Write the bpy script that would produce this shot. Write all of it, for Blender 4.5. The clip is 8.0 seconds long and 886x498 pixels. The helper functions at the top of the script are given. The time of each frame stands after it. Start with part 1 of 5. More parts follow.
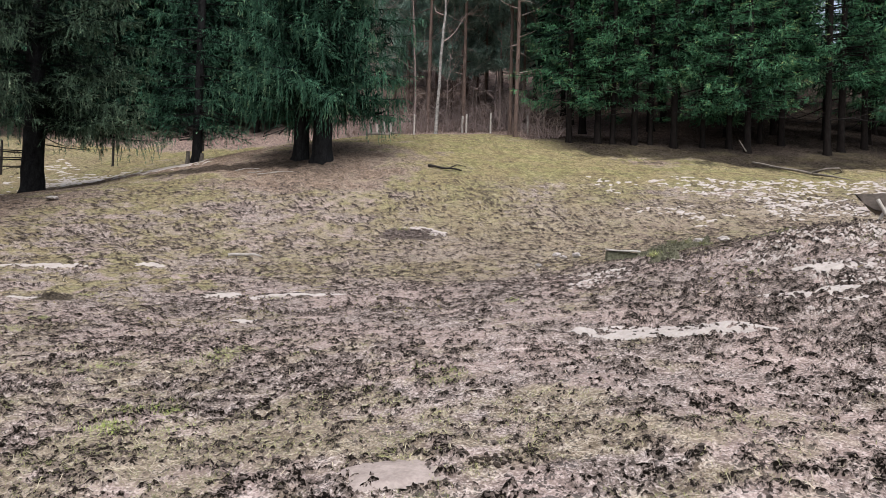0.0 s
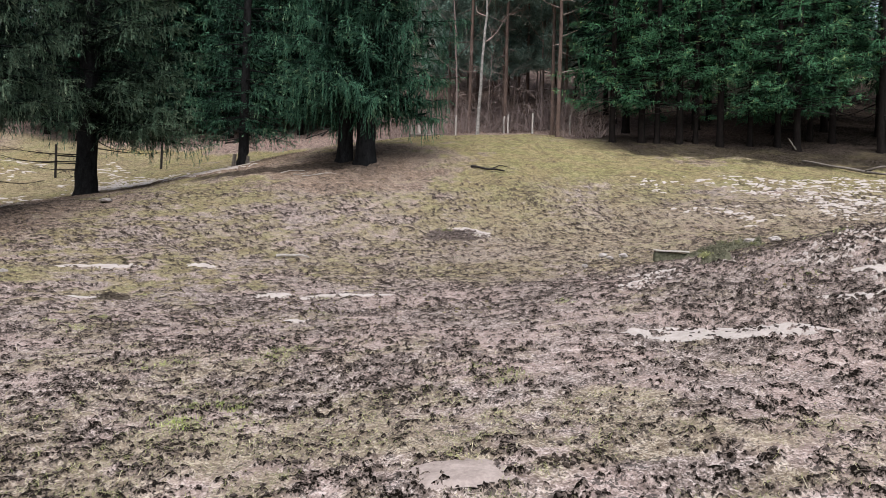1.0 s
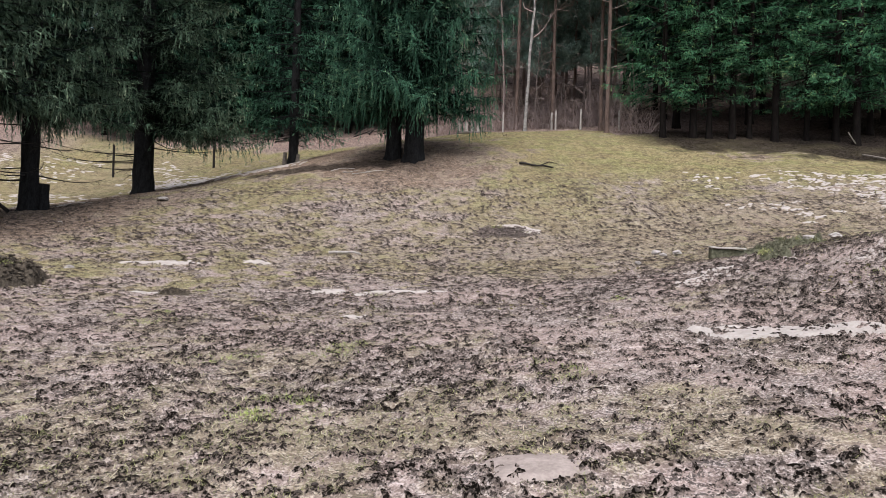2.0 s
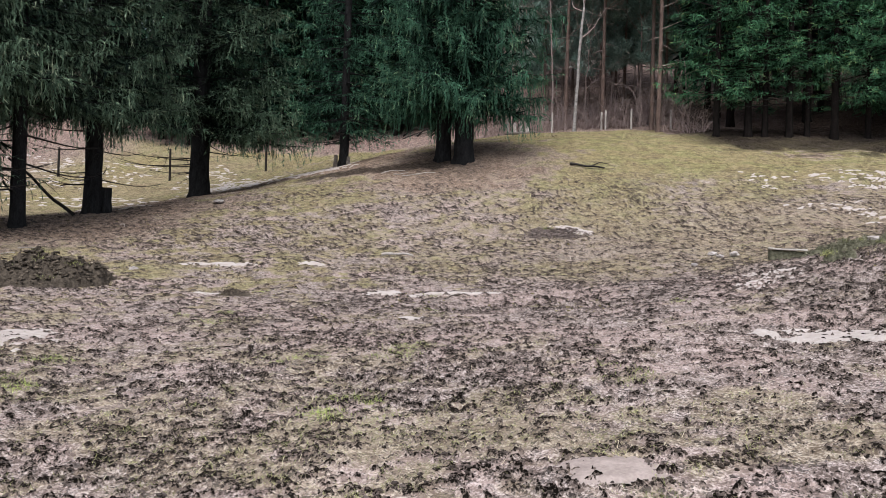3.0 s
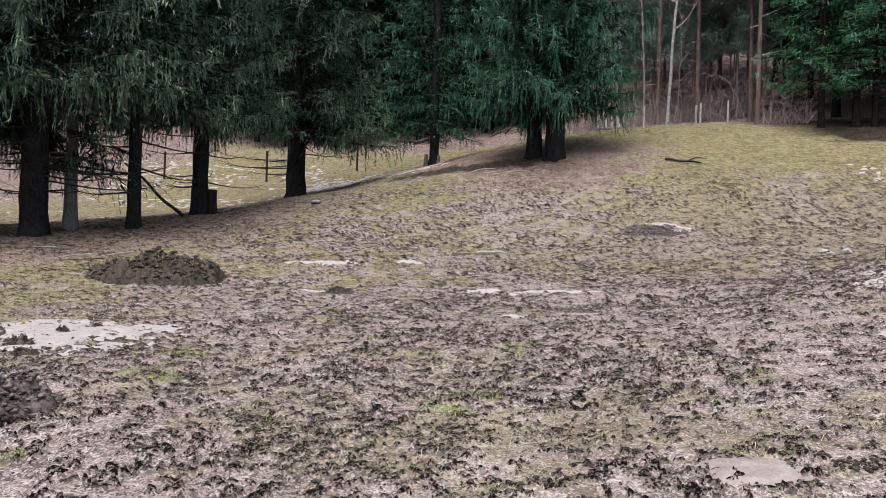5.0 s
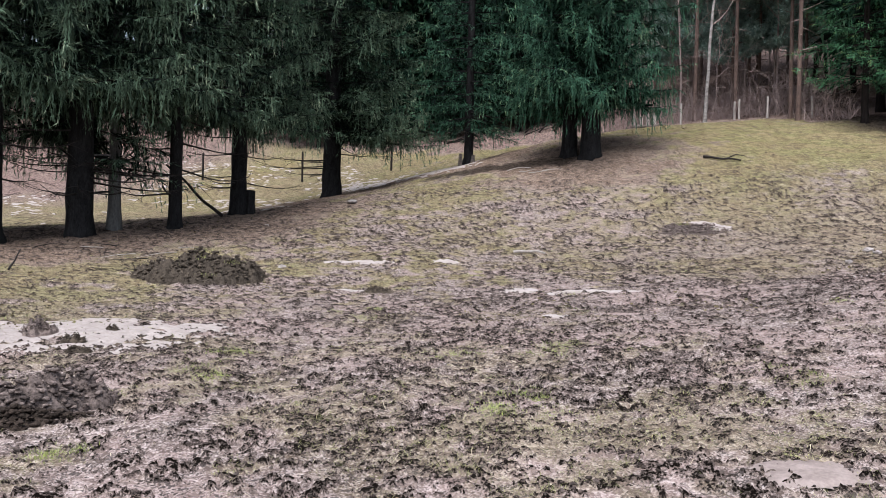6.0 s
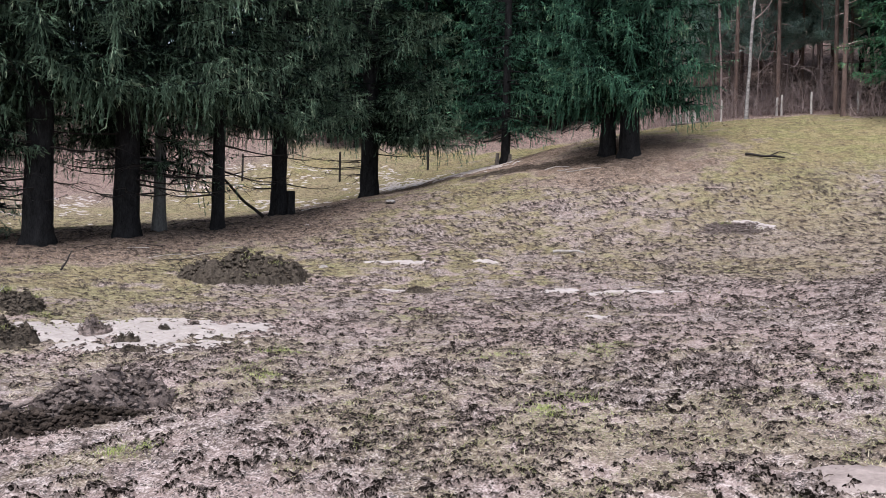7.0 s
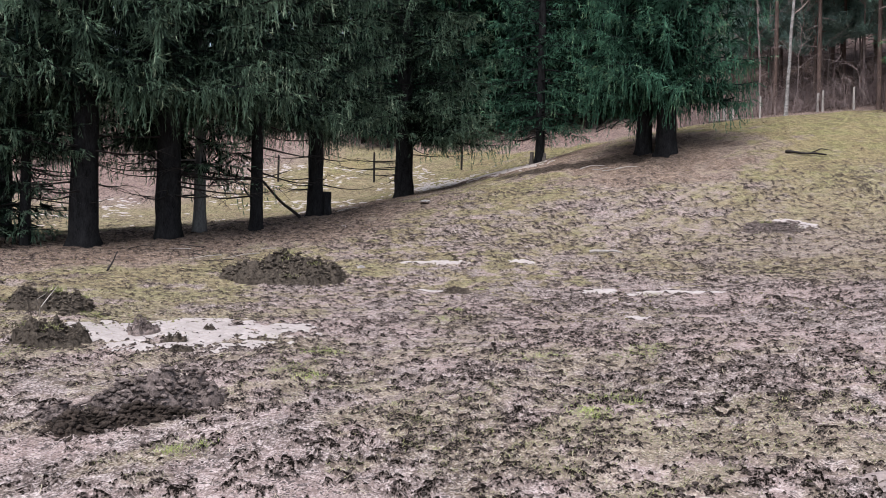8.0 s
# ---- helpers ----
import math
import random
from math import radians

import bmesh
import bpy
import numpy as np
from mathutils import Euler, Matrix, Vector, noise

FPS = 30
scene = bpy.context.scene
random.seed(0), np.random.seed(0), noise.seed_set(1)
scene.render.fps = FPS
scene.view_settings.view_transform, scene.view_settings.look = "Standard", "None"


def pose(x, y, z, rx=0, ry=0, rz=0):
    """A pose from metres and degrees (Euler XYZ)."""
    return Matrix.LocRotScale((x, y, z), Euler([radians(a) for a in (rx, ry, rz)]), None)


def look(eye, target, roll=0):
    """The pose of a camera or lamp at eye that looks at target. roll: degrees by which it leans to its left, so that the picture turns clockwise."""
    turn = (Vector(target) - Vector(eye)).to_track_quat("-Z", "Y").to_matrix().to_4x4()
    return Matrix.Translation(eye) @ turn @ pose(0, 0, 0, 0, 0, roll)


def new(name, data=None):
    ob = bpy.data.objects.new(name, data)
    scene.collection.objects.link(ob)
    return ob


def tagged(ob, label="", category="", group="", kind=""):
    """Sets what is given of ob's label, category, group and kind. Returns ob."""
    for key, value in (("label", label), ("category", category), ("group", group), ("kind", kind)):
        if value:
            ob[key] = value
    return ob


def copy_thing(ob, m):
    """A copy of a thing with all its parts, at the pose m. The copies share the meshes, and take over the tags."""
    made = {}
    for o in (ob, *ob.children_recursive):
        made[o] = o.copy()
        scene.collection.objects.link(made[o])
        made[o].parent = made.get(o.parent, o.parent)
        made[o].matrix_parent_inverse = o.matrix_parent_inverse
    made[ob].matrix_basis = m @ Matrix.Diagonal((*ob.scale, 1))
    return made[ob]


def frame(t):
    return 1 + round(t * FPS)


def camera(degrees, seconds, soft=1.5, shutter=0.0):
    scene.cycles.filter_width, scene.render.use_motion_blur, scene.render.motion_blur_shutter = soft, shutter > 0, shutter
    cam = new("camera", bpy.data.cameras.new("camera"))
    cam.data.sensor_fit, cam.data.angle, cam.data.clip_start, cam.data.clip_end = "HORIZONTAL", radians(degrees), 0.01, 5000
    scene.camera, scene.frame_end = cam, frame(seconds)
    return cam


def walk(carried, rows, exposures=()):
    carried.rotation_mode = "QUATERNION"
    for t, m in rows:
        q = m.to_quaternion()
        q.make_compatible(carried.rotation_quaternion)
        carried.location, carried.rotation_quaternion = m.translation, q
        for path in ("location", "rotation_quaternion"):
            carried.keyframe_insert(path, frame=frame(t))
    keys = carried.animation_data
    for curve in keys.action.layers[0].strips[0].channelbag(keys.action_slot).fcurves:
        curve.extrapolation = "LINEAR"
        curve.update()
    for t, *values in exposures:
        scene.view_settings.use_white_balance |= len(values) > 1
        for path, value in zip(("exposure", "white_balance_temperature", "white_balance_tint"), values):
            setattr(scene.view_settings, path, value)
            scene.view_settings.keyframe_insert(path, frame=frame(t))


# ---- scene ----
cam = camera(62.0, 8.0, soft=0.6)
# seconds, x, y, z, tilt, roll, heading
ROWS = [
    (0.0, 0.0000, 0.0000, 1.1500, 90.720, -1.780, -0.020),
    (0.5, -0.0581, -0.0130, 1.1446, 90.618, -1.777, 1.544),
    (1.0, -0.1288, -0.0331, 1.1468, 90.678, -1.765, 3.021),
    (1.5, -0.1940, -0.0556, 1.1341, 90.455, -1.767, 4.670),
    (3.0, -0.3826, -0.1508, 1.1430, 90.330, -1.753, 10.054),
    (3.5, -0.4466, -0.1934, 1.1467, 90.206, -1.653, 11.668),
    (4.0, -0.5057, -0.2329, 1.1527, 90.064, -1.632, 13.449),
    (4.5, -0.5551, -0.2855, 1.1560, 90.005, -1.601, 15.162),
    (6.0, -0.6684, -0.3841, 1.1675, 89.780, -1.422, 19.129),
    (6.5, -0.7092, -0.4328, 1.1829, 89.747, -1.373, 20.512),
    (7.0, -0.7373, -0.4730, 1.1896, 89.625, -1.296, 21.836),
    (7.5, -0.7690, -0.5176, 1.1989, 89.507, -1.251, 23.163),
    (8.0, -0.7947, -0.5579, 1.2149, 89.498, -1.128, 24.357),
]
walk(cam, [(t, pose(x, y, z, rx, ry, rz)) for t, x, y, z, rx, ry, rz in ROWS], exposures=[(0.0, 1.60, 6500, 8), (4.0, 1.64, 6350, 10), (8.0, 1.68, 6200, 12)])

# ---- world and sun: overcast late-winter day ----
SUN_UP, SUN_ROUND = 62.0, 178.0
world = bpy.data.worlds.new("overcast_sky")
scene.world = world
world.use_nodes = True
wn, wl = world.node_tree.nodes, world.node_tree.links
sky = wn.new("ShaderNodeTexSky")
sky.sky_type = "NISHITA"
sky.sun_disc = False
sky.sun_elevation, sky.sun_rotation = radians(SUN_UP), radians(SUN_ROUND)
sky.air_density, sky.dust_density, sky.ozone_density = 1.0, 1.5, 1.0
grey = wn.new("ShaderNodeHueSaturation")
grey.inputs["Saturation"].default_value = 0.5
wl.new(sky.outputs[0], grey.inputs["Color"])
wl.new(grey.outputs[0], wn["Background"].inputs["Color"])
wn["Background"].inputs["Strength"].default_value = 0.075

sun = new("sun", bpy.data.lights.new("sun", "SUN"))
sun.data.energy, sun.data.angle, sun.data.color = 1.5, radians(40), (1.0, 0.97, 0.95)
az, el = radians(SUN_ROUND), radians(SUN_UP)
sun.matrix_world = look((0, 0, 0), (-math.sin(az) * math.cos(el), -math.cos(az) * math.cos(el), -math.sin(el)))


# ---- number helpers ----
def lattice(ix, iy, seed):
    n = (ix.astype(np.int64) * 374761393 + iy.astype(np.int64) * 668265263 + seed * 974634777) & 0x7FFFFFFF
    n = ((n ^ (n >> 13)) * 1274126177) & 0x7FFFFFFF
    n = ((n ^ (n >> 16)) * 2246822519) & 0x7FFFFFFF
    return ((n ^ (n >> 15)) & 0xFFFFF) / 0xFFFFF * 2 - 1


def wave(x, y, seed=0):
    """Smooth noise, about -1 to 1, with a cell of 1."""
    x, y = np.asarray(x, float), np.asarray(y, float)
    ix, iy = np.floor(x), np.floor(y)
    u, v = x - ix, y - iy
    u, v = u * u * u * (u * (u * 6 - 15) + 10), v * v * v * (v * (v * 6 - 15) + 10)
    a, b = lattice(ix, iy, seed), lattice(ix + 1, iy, seed)
    c, d = lattice(ix, iy + 1, seed), lattice(ix + 1, iy + 1, seed)
    return (a * (1 - u) + b * u) * (1 - v) + (c * (1 - u) + d * u) * v


def layers(x, y, seed=0, octaves=4, fall=0.5):
    total, size = 0.0, 1.0
    c, s = 0.8, 0.6
    for k in range(octaves):
        total = total + size * wave(x, y, seed + 17 * k)
        x, y = (c * x - s * y) * 2.03 + 5.1, (s * x + c * y) * 2.03 + 9.7
        size *= fall
    return total


def cells(x, y, seed=0):
    """Distance to the nearest of scattered points, one to a cell of 1, and that point's chance number."""
    x, y = np.asarray(x, float), np.asarray(y, float)
    ix, iy = np.floor(x), np.floor(y)
    best, chance = np.full(x.shape, 9.0), np.zeros(x.shape)
    for dx in (-1, 0, 1):
        for dy in (-1, 0, 1):
            px = ix + dx + 0.5 + 0.45 * lattice(ix + dx, iy + dy, seed)
            py = iy + dy + 0.5 + 0.45 * lattice(ix + dx, iy + dy, seed + 1)
            d = np.hypot(px - x, py - y)
            near = d < best
            best = np.where(near, d, best)
            chance = np.where(near, lattice(ix + dx, iy + dy, seed + 2), chance)
    return best, chance


def ramp(a, b, x):
    t = np.clip((np.asarray(x, float) - a) / (b - a), 0, 1)
    return t * t * (3 - 2 * t)


# ---- the lie of the land ----
# x, y, radius, height of the swells
SWELLS = [
    (0, 4, 5, -0.105),
    (-6, 5, 5, -0.296),
    (5, 6, 4.5, 0.098),
    (4.6, 10.6, 2, 0.076),
    (7, 10.5, 2.6, 0.764),
    (-3, 12, 6, -0.288),
    (-11, 12, 6, -0.668),
    (3, 16, 6, -0.719),
    (10, 18, 7, 0.144),
    (-4, 21, 6, -0.835),
    (-16, 19, 8, 0.473),
    (-10, 26, 5, -0.177),
    (-25, 22, 9, -1.104),
    (3, 26, 7, 0.209),
    (-6, 29, 7, 1.895),
    (12, 29, 7, -0.302),
    (-15, 31, 8, -0.978),
    (-26, 33, 9, -0.002),
    (1, 36, 8, 0.155),
    (16, 37, 9, 1.435),
    (-12, 42, 10, -0.413),
    (-26, 46, 12, -1.260),
]


def land(x, y):
    """The ground's height without its small roughness."""
    x, y = np.asarray(x, float), np.asarray(y, float)
    z = 0.2314 + 0.0035 * np.clip(x, -60, 60) + 0.1127 * np.clip(y, -20, 90) + 0.2663 * (6 * np.logaddexp(0, (np.minimum(y, 230) - 30) / 6))
    for cx, cy, r, k in SWELLS:
        z = z + k * np.exp(-((x - cx) ** 2 + (y - cy) ** 2) / (2 * r * r))
    return z


TREE_FEET = [(-16.09, 12.11), (-15.4, 14.14), (-14.4, 16.5), (-14.72, 19.9), (-15.28, 27.3), (-10.22, 30.2), (-4.8, 26.2), (-18.5, 10.0)]


def covers(x, y):
    """How much grass, leaf litter, needle-strewn soil and painted tree shade lies at a place, 0 to 1 each."""
    x, y = np.asarray(x, float), np.asarray(y, float)
    n1 = layers(x * 0.35, y * 0.35, 3, 4)
    n2 = layers(x * 1.3, y * 1.3, 11, 3)
    n3 = layers(x * 5.0, y * 5.0, 23, 3)
    far = ramp(11.0, 16.0, y + 0.25 * x + 1.2 * n1)
    field = ramp(20, 27, y - 0.1 * np.abs(x) + 1.5 * n1)
    nearg = ramp(0.05, 0.75, 0.35 * n1 + 0.5 * n2 + 0.42 * n3 - 0.07 * x - 0.05 + 0.30 * np.exp(-((y - 3.5) / 0.9) ** 2) + 0.5 * np.exp(-((x + 1.8) / 0.9) ** 2 - ((y - 3.3) / 0.8) ** 2))
    bank = ramp(1.6, 3.5, x - 0.1 * n2) * ramp(15, 12.5, y)
    grass = np.maximum(nearg * (1 - 0.9 * bank), far * ramp(-0.75, 0.45, n1 * 0.4 + n2 * 0.35 + n3 * 0.45 + 0.8 * field))
    brown = np.exp(-(((x - 6.0) / 6.5) ** 2 + ((y - 17.6) / 3.8) ** 2))
    grass = np.maximum(grass, 0.8 * brown * ramp(12.5, 15.5, y)) * (0.86 + 0.14 * field)
    under = np.zeros_like(x)
    for tx, ty in TREE_FEET:
        d = np.hypot(x - tx, y - ty)
        under = np.maximum(under, ramp(4.8, 2.4, d + 1.1 * n2 + 0.5 * n3))
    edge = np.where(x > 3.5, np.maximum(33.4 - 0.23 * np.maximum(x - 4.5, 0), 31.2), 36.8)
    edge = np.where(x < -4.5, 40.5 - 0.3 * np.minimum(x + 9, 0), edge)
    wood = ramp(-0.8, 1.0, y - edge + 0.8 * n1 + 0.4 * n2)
    # dark band that paints the spruces' shade on the ground along the wood edge
    painted_shade = ramp(3, 6, x) * ramp(-4.1, -2.8, y - edge + 0.8 * n2) * (0.93 + 0.07 * np.clip(n2, -1, 1)) * (1 - 0.92 * ramp(1.2, 3.5, y - edge + 0.5 * n1) * ramp(15, 7, x))
    # the far meadow is bleached, the bank beyond it strewn with leaves
    meadow = ramp(-15.5, -19, x + 0.4 * n1) * ramp(19, 23, y) * ramp(-0.5, 0.4, n1 + 0.7 * n2 + 0.3)
    under = np.maximum(under, 0.12 * meadow)
    wood = np.maximum(wood, ramp(-27, -36, x + 1.5 * n1) * ramp(24, 30, y + 0.15 * (x + 36) + 1.5 * n2))
    # shade below the twin hill spruces, painted as a dark strip
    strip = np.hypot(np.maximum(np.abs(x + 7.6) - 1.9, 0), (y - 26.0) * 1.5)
    painted_shade = np.maximum(painted_shade, 0.85 * ramp(1.5, 0.5, strip + 0.45 * n2 + 0.35 * n3))
    dug = ramp(0.9, 0.2, np.hypot((x - 8.0) / 1.4, (y - 28.5) / 0.7) + 0.5 * n3)
    under = np.maximum(under, np.maximum(0.8 * dug, 0.5 * brown * ramp(-0.5, 0.6, n2 + n3)))
    grass = grass * (1 - under) * (1 - wood)
    return grass, wood, under * (1 - wood), painted_shade


def relief(x, y):
    """The trodden ground in metres, without the land: its gentle swell, its torn clods, and how dark it is with
    turned-up wet earth and painted hoof-print shade, 0 to 1.
    """
    x, y = np.asarray(x, float), np.asarray(y, float)
    d = np.hypot(x, y)
    low = 0.045 * layers(x * 0.6, y * 0.6, 91, 3) + 0.016 * layers(x * 2.0, y * 2.0, 57, 2)
    patchy = ramp(-1.0, 0.9, layers(x * 0.8, y * 0.8, 61, 3))
    bank = ramp(1.4, 3.5, x) * ramp(15.5, 12, y)
    wx, wy = 0.03 * layers(x * 16, y * 16, 7, 2), 0.03 * layers(x * 16, y * 16, 8, 2)
    n1 = layers((x + wx) * 9.0, (y + wy) * 9.0, 41, 3, 0.7)
    n2 = layers((x + wy) * 25, (y + wx) * 25, 43, 2, 0.6)
    f1, c1 = cells(x * 22 + 7 * wx, y * 22 + 7 * wy, 47)
    f3, c3 = cells(x * 6.0 + 4 * wy, y * 6.0 - 4 * wx, 45)
    torn = 0.55 * n1 + 0.60 * n2 + 0.38 * (patchy - 0.5) + 0.15 * bank + 0.03 + 0.3 * np.exp(-((x + 1.9) / 1.2) ** 2 - ((y - 3.1) / 0.9) ** 2)
    up = ramp(0.05, 0.62, torn)
    up = up * (1 - 0.72 * ramp(21, 27, y))
    crumb = np.sqrt(np.maximum(0, 1 - (f1 / 0.66) ** 2)) * (0.55 + 0.45 * c1)
    hoof = ramp(0.40, 0.16, f3) * (c3 > 0.0) * (0.3 + 0.7 * patchy)
    high = 0.010 * up + 0.010 * up * n2 + 0.014 * crumb * (0.4 + 0.6 * up) + 0.006 * n2 - 0.022 * hoof
    scale = (1 + 0.45 * bank) * np.clip(0.9 + 0.02 * d, 0.9, 1.35) * ramp(50, 27, d)
    # hoof hollows get painted shade on top of the turned-up earth
    return low, high * scale, np.clip(up * (0.45 + 0.55 * ramp(-0.3, 0.6, n2 + 0.4 * c1)) + 0.6 * hoof, 0, 1)


def rough(x, y):
    """The trodden ground's small roughness in metres: clods, crumbs and hoof prints."""
    low, high, _ = relief(x, y)
    return low + high - 0.02


def lie_of(x, y):
    """The level at which snow and wet mud settle between the clods."""
    return land(x, y) + relief(x, y)[0] - 0.02


def ground(x, y):
    return land(x, y) + rough(x, y)


def gz(x, y):
    return float(land(x, y))


# ---- materials ----
def shader(name, rough_value=0.8, spec=0.3):
    m = bpy.data.materials.new(name)
    m.use_nodes = True
    b = m.node_tree.nodes["Principled BSDF"]
    b.inputs["Roughness"].default_value = rough_value
    b.inputs["Specular IOR Level"].default_value = spec
    return m, m.node_tree.nodes, m.node_tree.links, b


def ramp_node(n, stops):
    r = n.new("ShaderNodeValToRGB")
    e = r.color_ramp.elements
    while len(e) < len(stops):
        e.new(0.5)
    for el_, (p, c) in zip(e, stops):
        el_.position, el_.color = p, (*c, 1)
    return r


def noise_node(n, l, scale, detail=4, rough_value=0.6, coord=None):
    t = n.new("ShaderNodeTexNoise")
    t.inputs["Scale"].default_value, t.inputs["Detail"].default_value, t.inputs["Roughness"].default_value = scale, detail, rough_value
    if coord:
        l.new(coord, t.inputs["Vector"])
    return t


def mix_node(n, l, fac, a, b, kind="MIX"):
    m = n.new("ShaderNodeMix")
    m.data_type, m.blend_type = "RGBA", kind
    for socket, v in ((m.inputs[0], fac), (m.inputs[6], a), (m.inputs[7], b)):
        if isinstance(v, (int, float)):
            socket.default_value = v
        elif isinstance(v, tuple):
            socket.default_value = (*v, 1)
        else:
            l.new(v, socket)
    return m.outputs[2]


def bump_node(n, l, height, strength, distance, b):
    k = n.new("ShaderNodeBump")
    k.inputs["Strength"].default_value, k.inputs["Distance"].default_value = strength, distance
    l.new(height, k.inputs["Height"])
    l.new(k.outputs[0], b.inputs["Normal"])


def mottled(name, dark, light, scale, rough_value=0.8, bump=0.3, distance=0.01, spec=0.3, per_island=0.0, per_object=0.0, stretch=None):
    """A natural surface: two scales of noise between two colours, a fine relief, and chance differences."""
    m, n, l, b = shader(name, rough_value, spec)
    co = n.new("ShaderNodeTexCoord")
    vec = co.outputs["Object"]
    if stretch:
        mp = n.new("ShaderNodeMapping")
        mp.inputs["Scale"].default_value = stretch
        l.new(vec, mp.inputs["Vector"])
        vec = mp.outputs[0]
    t1, t2 = noise_node(n, l, scale, 6, 0.65, vec), noise_node(n, l, scale * 5.3, 4, 0.6, vec)
    f = mix_node(n, l, 0.4, t1.outputs["Fac"], t2.outputs["Fac"])
    r = ramp_node(n, [(0.33, dark), (0.67, light)])
    l.new(f, r.inputs[0])
    c = r.outputs[0]
    for amount, make in ((per_island, "ShaderNodeNewGeometry"), (per_object, "ShaderNodeObjectInfo")):
        if amount:
            g = n.new(make)
            hv = n.new("ShaderNodeHueSaturation")
            mr = n.new("ShaderNodeMapRange")
            mr.inputs["To Min"].default_value, mr.inputs["To Max"].default_value = 1 - amount, 1 + amount
            l.new(g.outputs["Random Per Island" if make == "ShaderNodeNewGeometry" else "Random"], mr.inputs["Value"])
            l.new(mr.outputs[0], hv.inputs["Value"])
            l.new(c, hv.inputs["Color"])
            c = hv.outputs[0]
    l.new(c, b.inputs["Base Color"])
    bump_node(n, l, f, bump, distance, b)
    return m


def ground_material():
    m, n, l, b = shader("trodden_ground", 0.95, 0.0)
    geo = n.new("ShaderNodeNewGeometry")
    pos = geo.outputs["Position"]
    at = n.new("ShaderNodeAttribute")
    at.attribute_name = "cover"
    sep = n.new("ShaderNodeSeparateColor")
    l.new(at.outputs["Color"], sep.inputs[0])
    broad, mid, fine = noise_node(n, l, 0.9, 5, 0.6, pos), noise_node(n, l, 9.0, 5, 0.65, pos), noise_node(n, l, 34.0, 4, 0.7, pos)
    patchy = noise_node(n, l, 3.2, 4, 0.6, pos)

    def step(value, lo, hi, top=1.0):
        k = n.new("ShaderNodeMapRange")
        k.interpolation_type = "SMOOTHSTEP"
        k.inputs["From Min"].default_value, k.inputs["From Max"].default_value, k.inputs["To Max"].default_value = lo, hi, top
        l.new(value, k.inputs["Value"])
        return k.outputs[0]

    def math_node(kind, p, q):
        k = n.new("ShaderNodeMath")
        k.operation = kind
        for s_, v_ in zip(k.inputs, (p, q)):
            if isinstance(v_, (int, float)):
                s_.default_value = v_
            else:
                l.new(v_, s_)
        return k.outputs[0]

    # crumbs of two sizes, each with a tone of its own
    warped = n.new("ShaderNodeVectorMath")
    warped.operation = "MULTIPLY_ADD"
    l.new(fine.outputs["Color"], warped.inputs[0])
    warped.inputs[1].default_value = (0.012, 0.012, 0.012)
    l.new(pos, warped.inputs[2])
    tones, rounds = [], []
    for size in (95.0, 42.0, 8.5):
        v = n.new("ShaderNodeTexVoronoi")
        v.inputs["Scale"].default_value = size
        l.new(warped.outputs[0], v.inputs["Vector"])
        pick = n.new("ShaderNodeSeparateColor")
        l.new(v.outputs["Color"], pick.inputs[0])
        tones.append(pick.outputs[0])
        rounds.append(v.outputs["Distance"])
    grain = math_node("ADD", math_node("MULTIPLY", math_node("SUBTRACT", tones[0], 0.5), 0.16), math_node("MULTIPLY", math_node("SUBTRACT", tones[1], 0.5), 0.12))
    mixed = math_node("ADD", mix_node(n, l, 0.5, mid.outputs["Fac"], fine.outputs["Fac"]), grain)
    blotch = math_node("ADD", mid.outputs["Fac"], math_node("MULTIPLY", math_node("SUBTRACT", patchy.outputs["Fac"], 0.5), 0.55))
    # dark wet crumbs that double as painted shadow flecks, fine ones in swarms and some larger
    swarm = math_node("ADD", tones[0], math_node("MULTIPLY", math_node("SUBTRACT", blotch, 0.5), 1.7))
    lumps = math_node("ADD", tones[1], math_node("MULTIPLY", math_node("SUBTRACT", blotch, 0.5), 1.5))
    churn = n.new("ShaderNodeAttribute")
    churn.attribute_name = "churn"
    small = noise_node(n, l, 60.0, 2, 0.6, pos)
    torn = math_node("ADD", math_node("MULTIPLY", churn.outputs["Fac"], 0.75), math_node("ADD", math_node("MULTIPLY", math_node("SUBTRACT", fine.outputs["Fac"], 0.5), 2.0), math_node("MULTIPLY", math_node("SUBTRACT", small.outputs["Fac"], 0.5), 1.6)))
    wet = step(torn, 0.05, 0.48)
    # small black flecks painting the shadow gaps among the brown clods, with wet crumbs
    gap_shade = math_node("ADD", math_node("MULTIPLY", churn.outputs["Fac"], 0.32), math_node("ADD", math_node("MULTIPLY", small.outputs["Fac"], 1.0), math_node("MULTIPLY", math_node("SUBTRACT", fine.outputs["Fac"], 0.5), 0.7)))
    dark = math_node("MAXIMUM", step(gap_shade, 0.70, 0.80), math_node("MULTIPLY", math_node("MAXIMUM", step(swarm, 0.82, 0.95), step(lumps, 0.92, 1.04)), 0.8))
    tussock = math_node("MULTIPLY", step(math_node("ADD", tones[2], math_node("MULTIPLY", math_node("SUBTRACT", mid.outputs["Fac"], 0.5), 1.6)), 0.60, 0.86), 0.42)

    def tint(lo, mean, hi):
        r = ramp_node(n, [(0.40, lo), (0.5, mean), (0.60, hi)])
        l.new(mixed, r.inputs[0])
        return r.outputs[0]

    wide = step(broad.outputs["Fac"], 0.42, 0.6)
    mud = tint((0.09, 0.070, 0.062), (0.285, 0.230, 0.212), (0.54, 0.465, 0.44))
    mud = mix_node(n, l, wide, mud, mix_node(n, l, 0.35, mud, (0.42, 0.310, 0.285)))
    turf = tint((0.075, 0.062, 0.031), (0.235, 0.205, 0.100), (0.46, 0.415, 0.225))
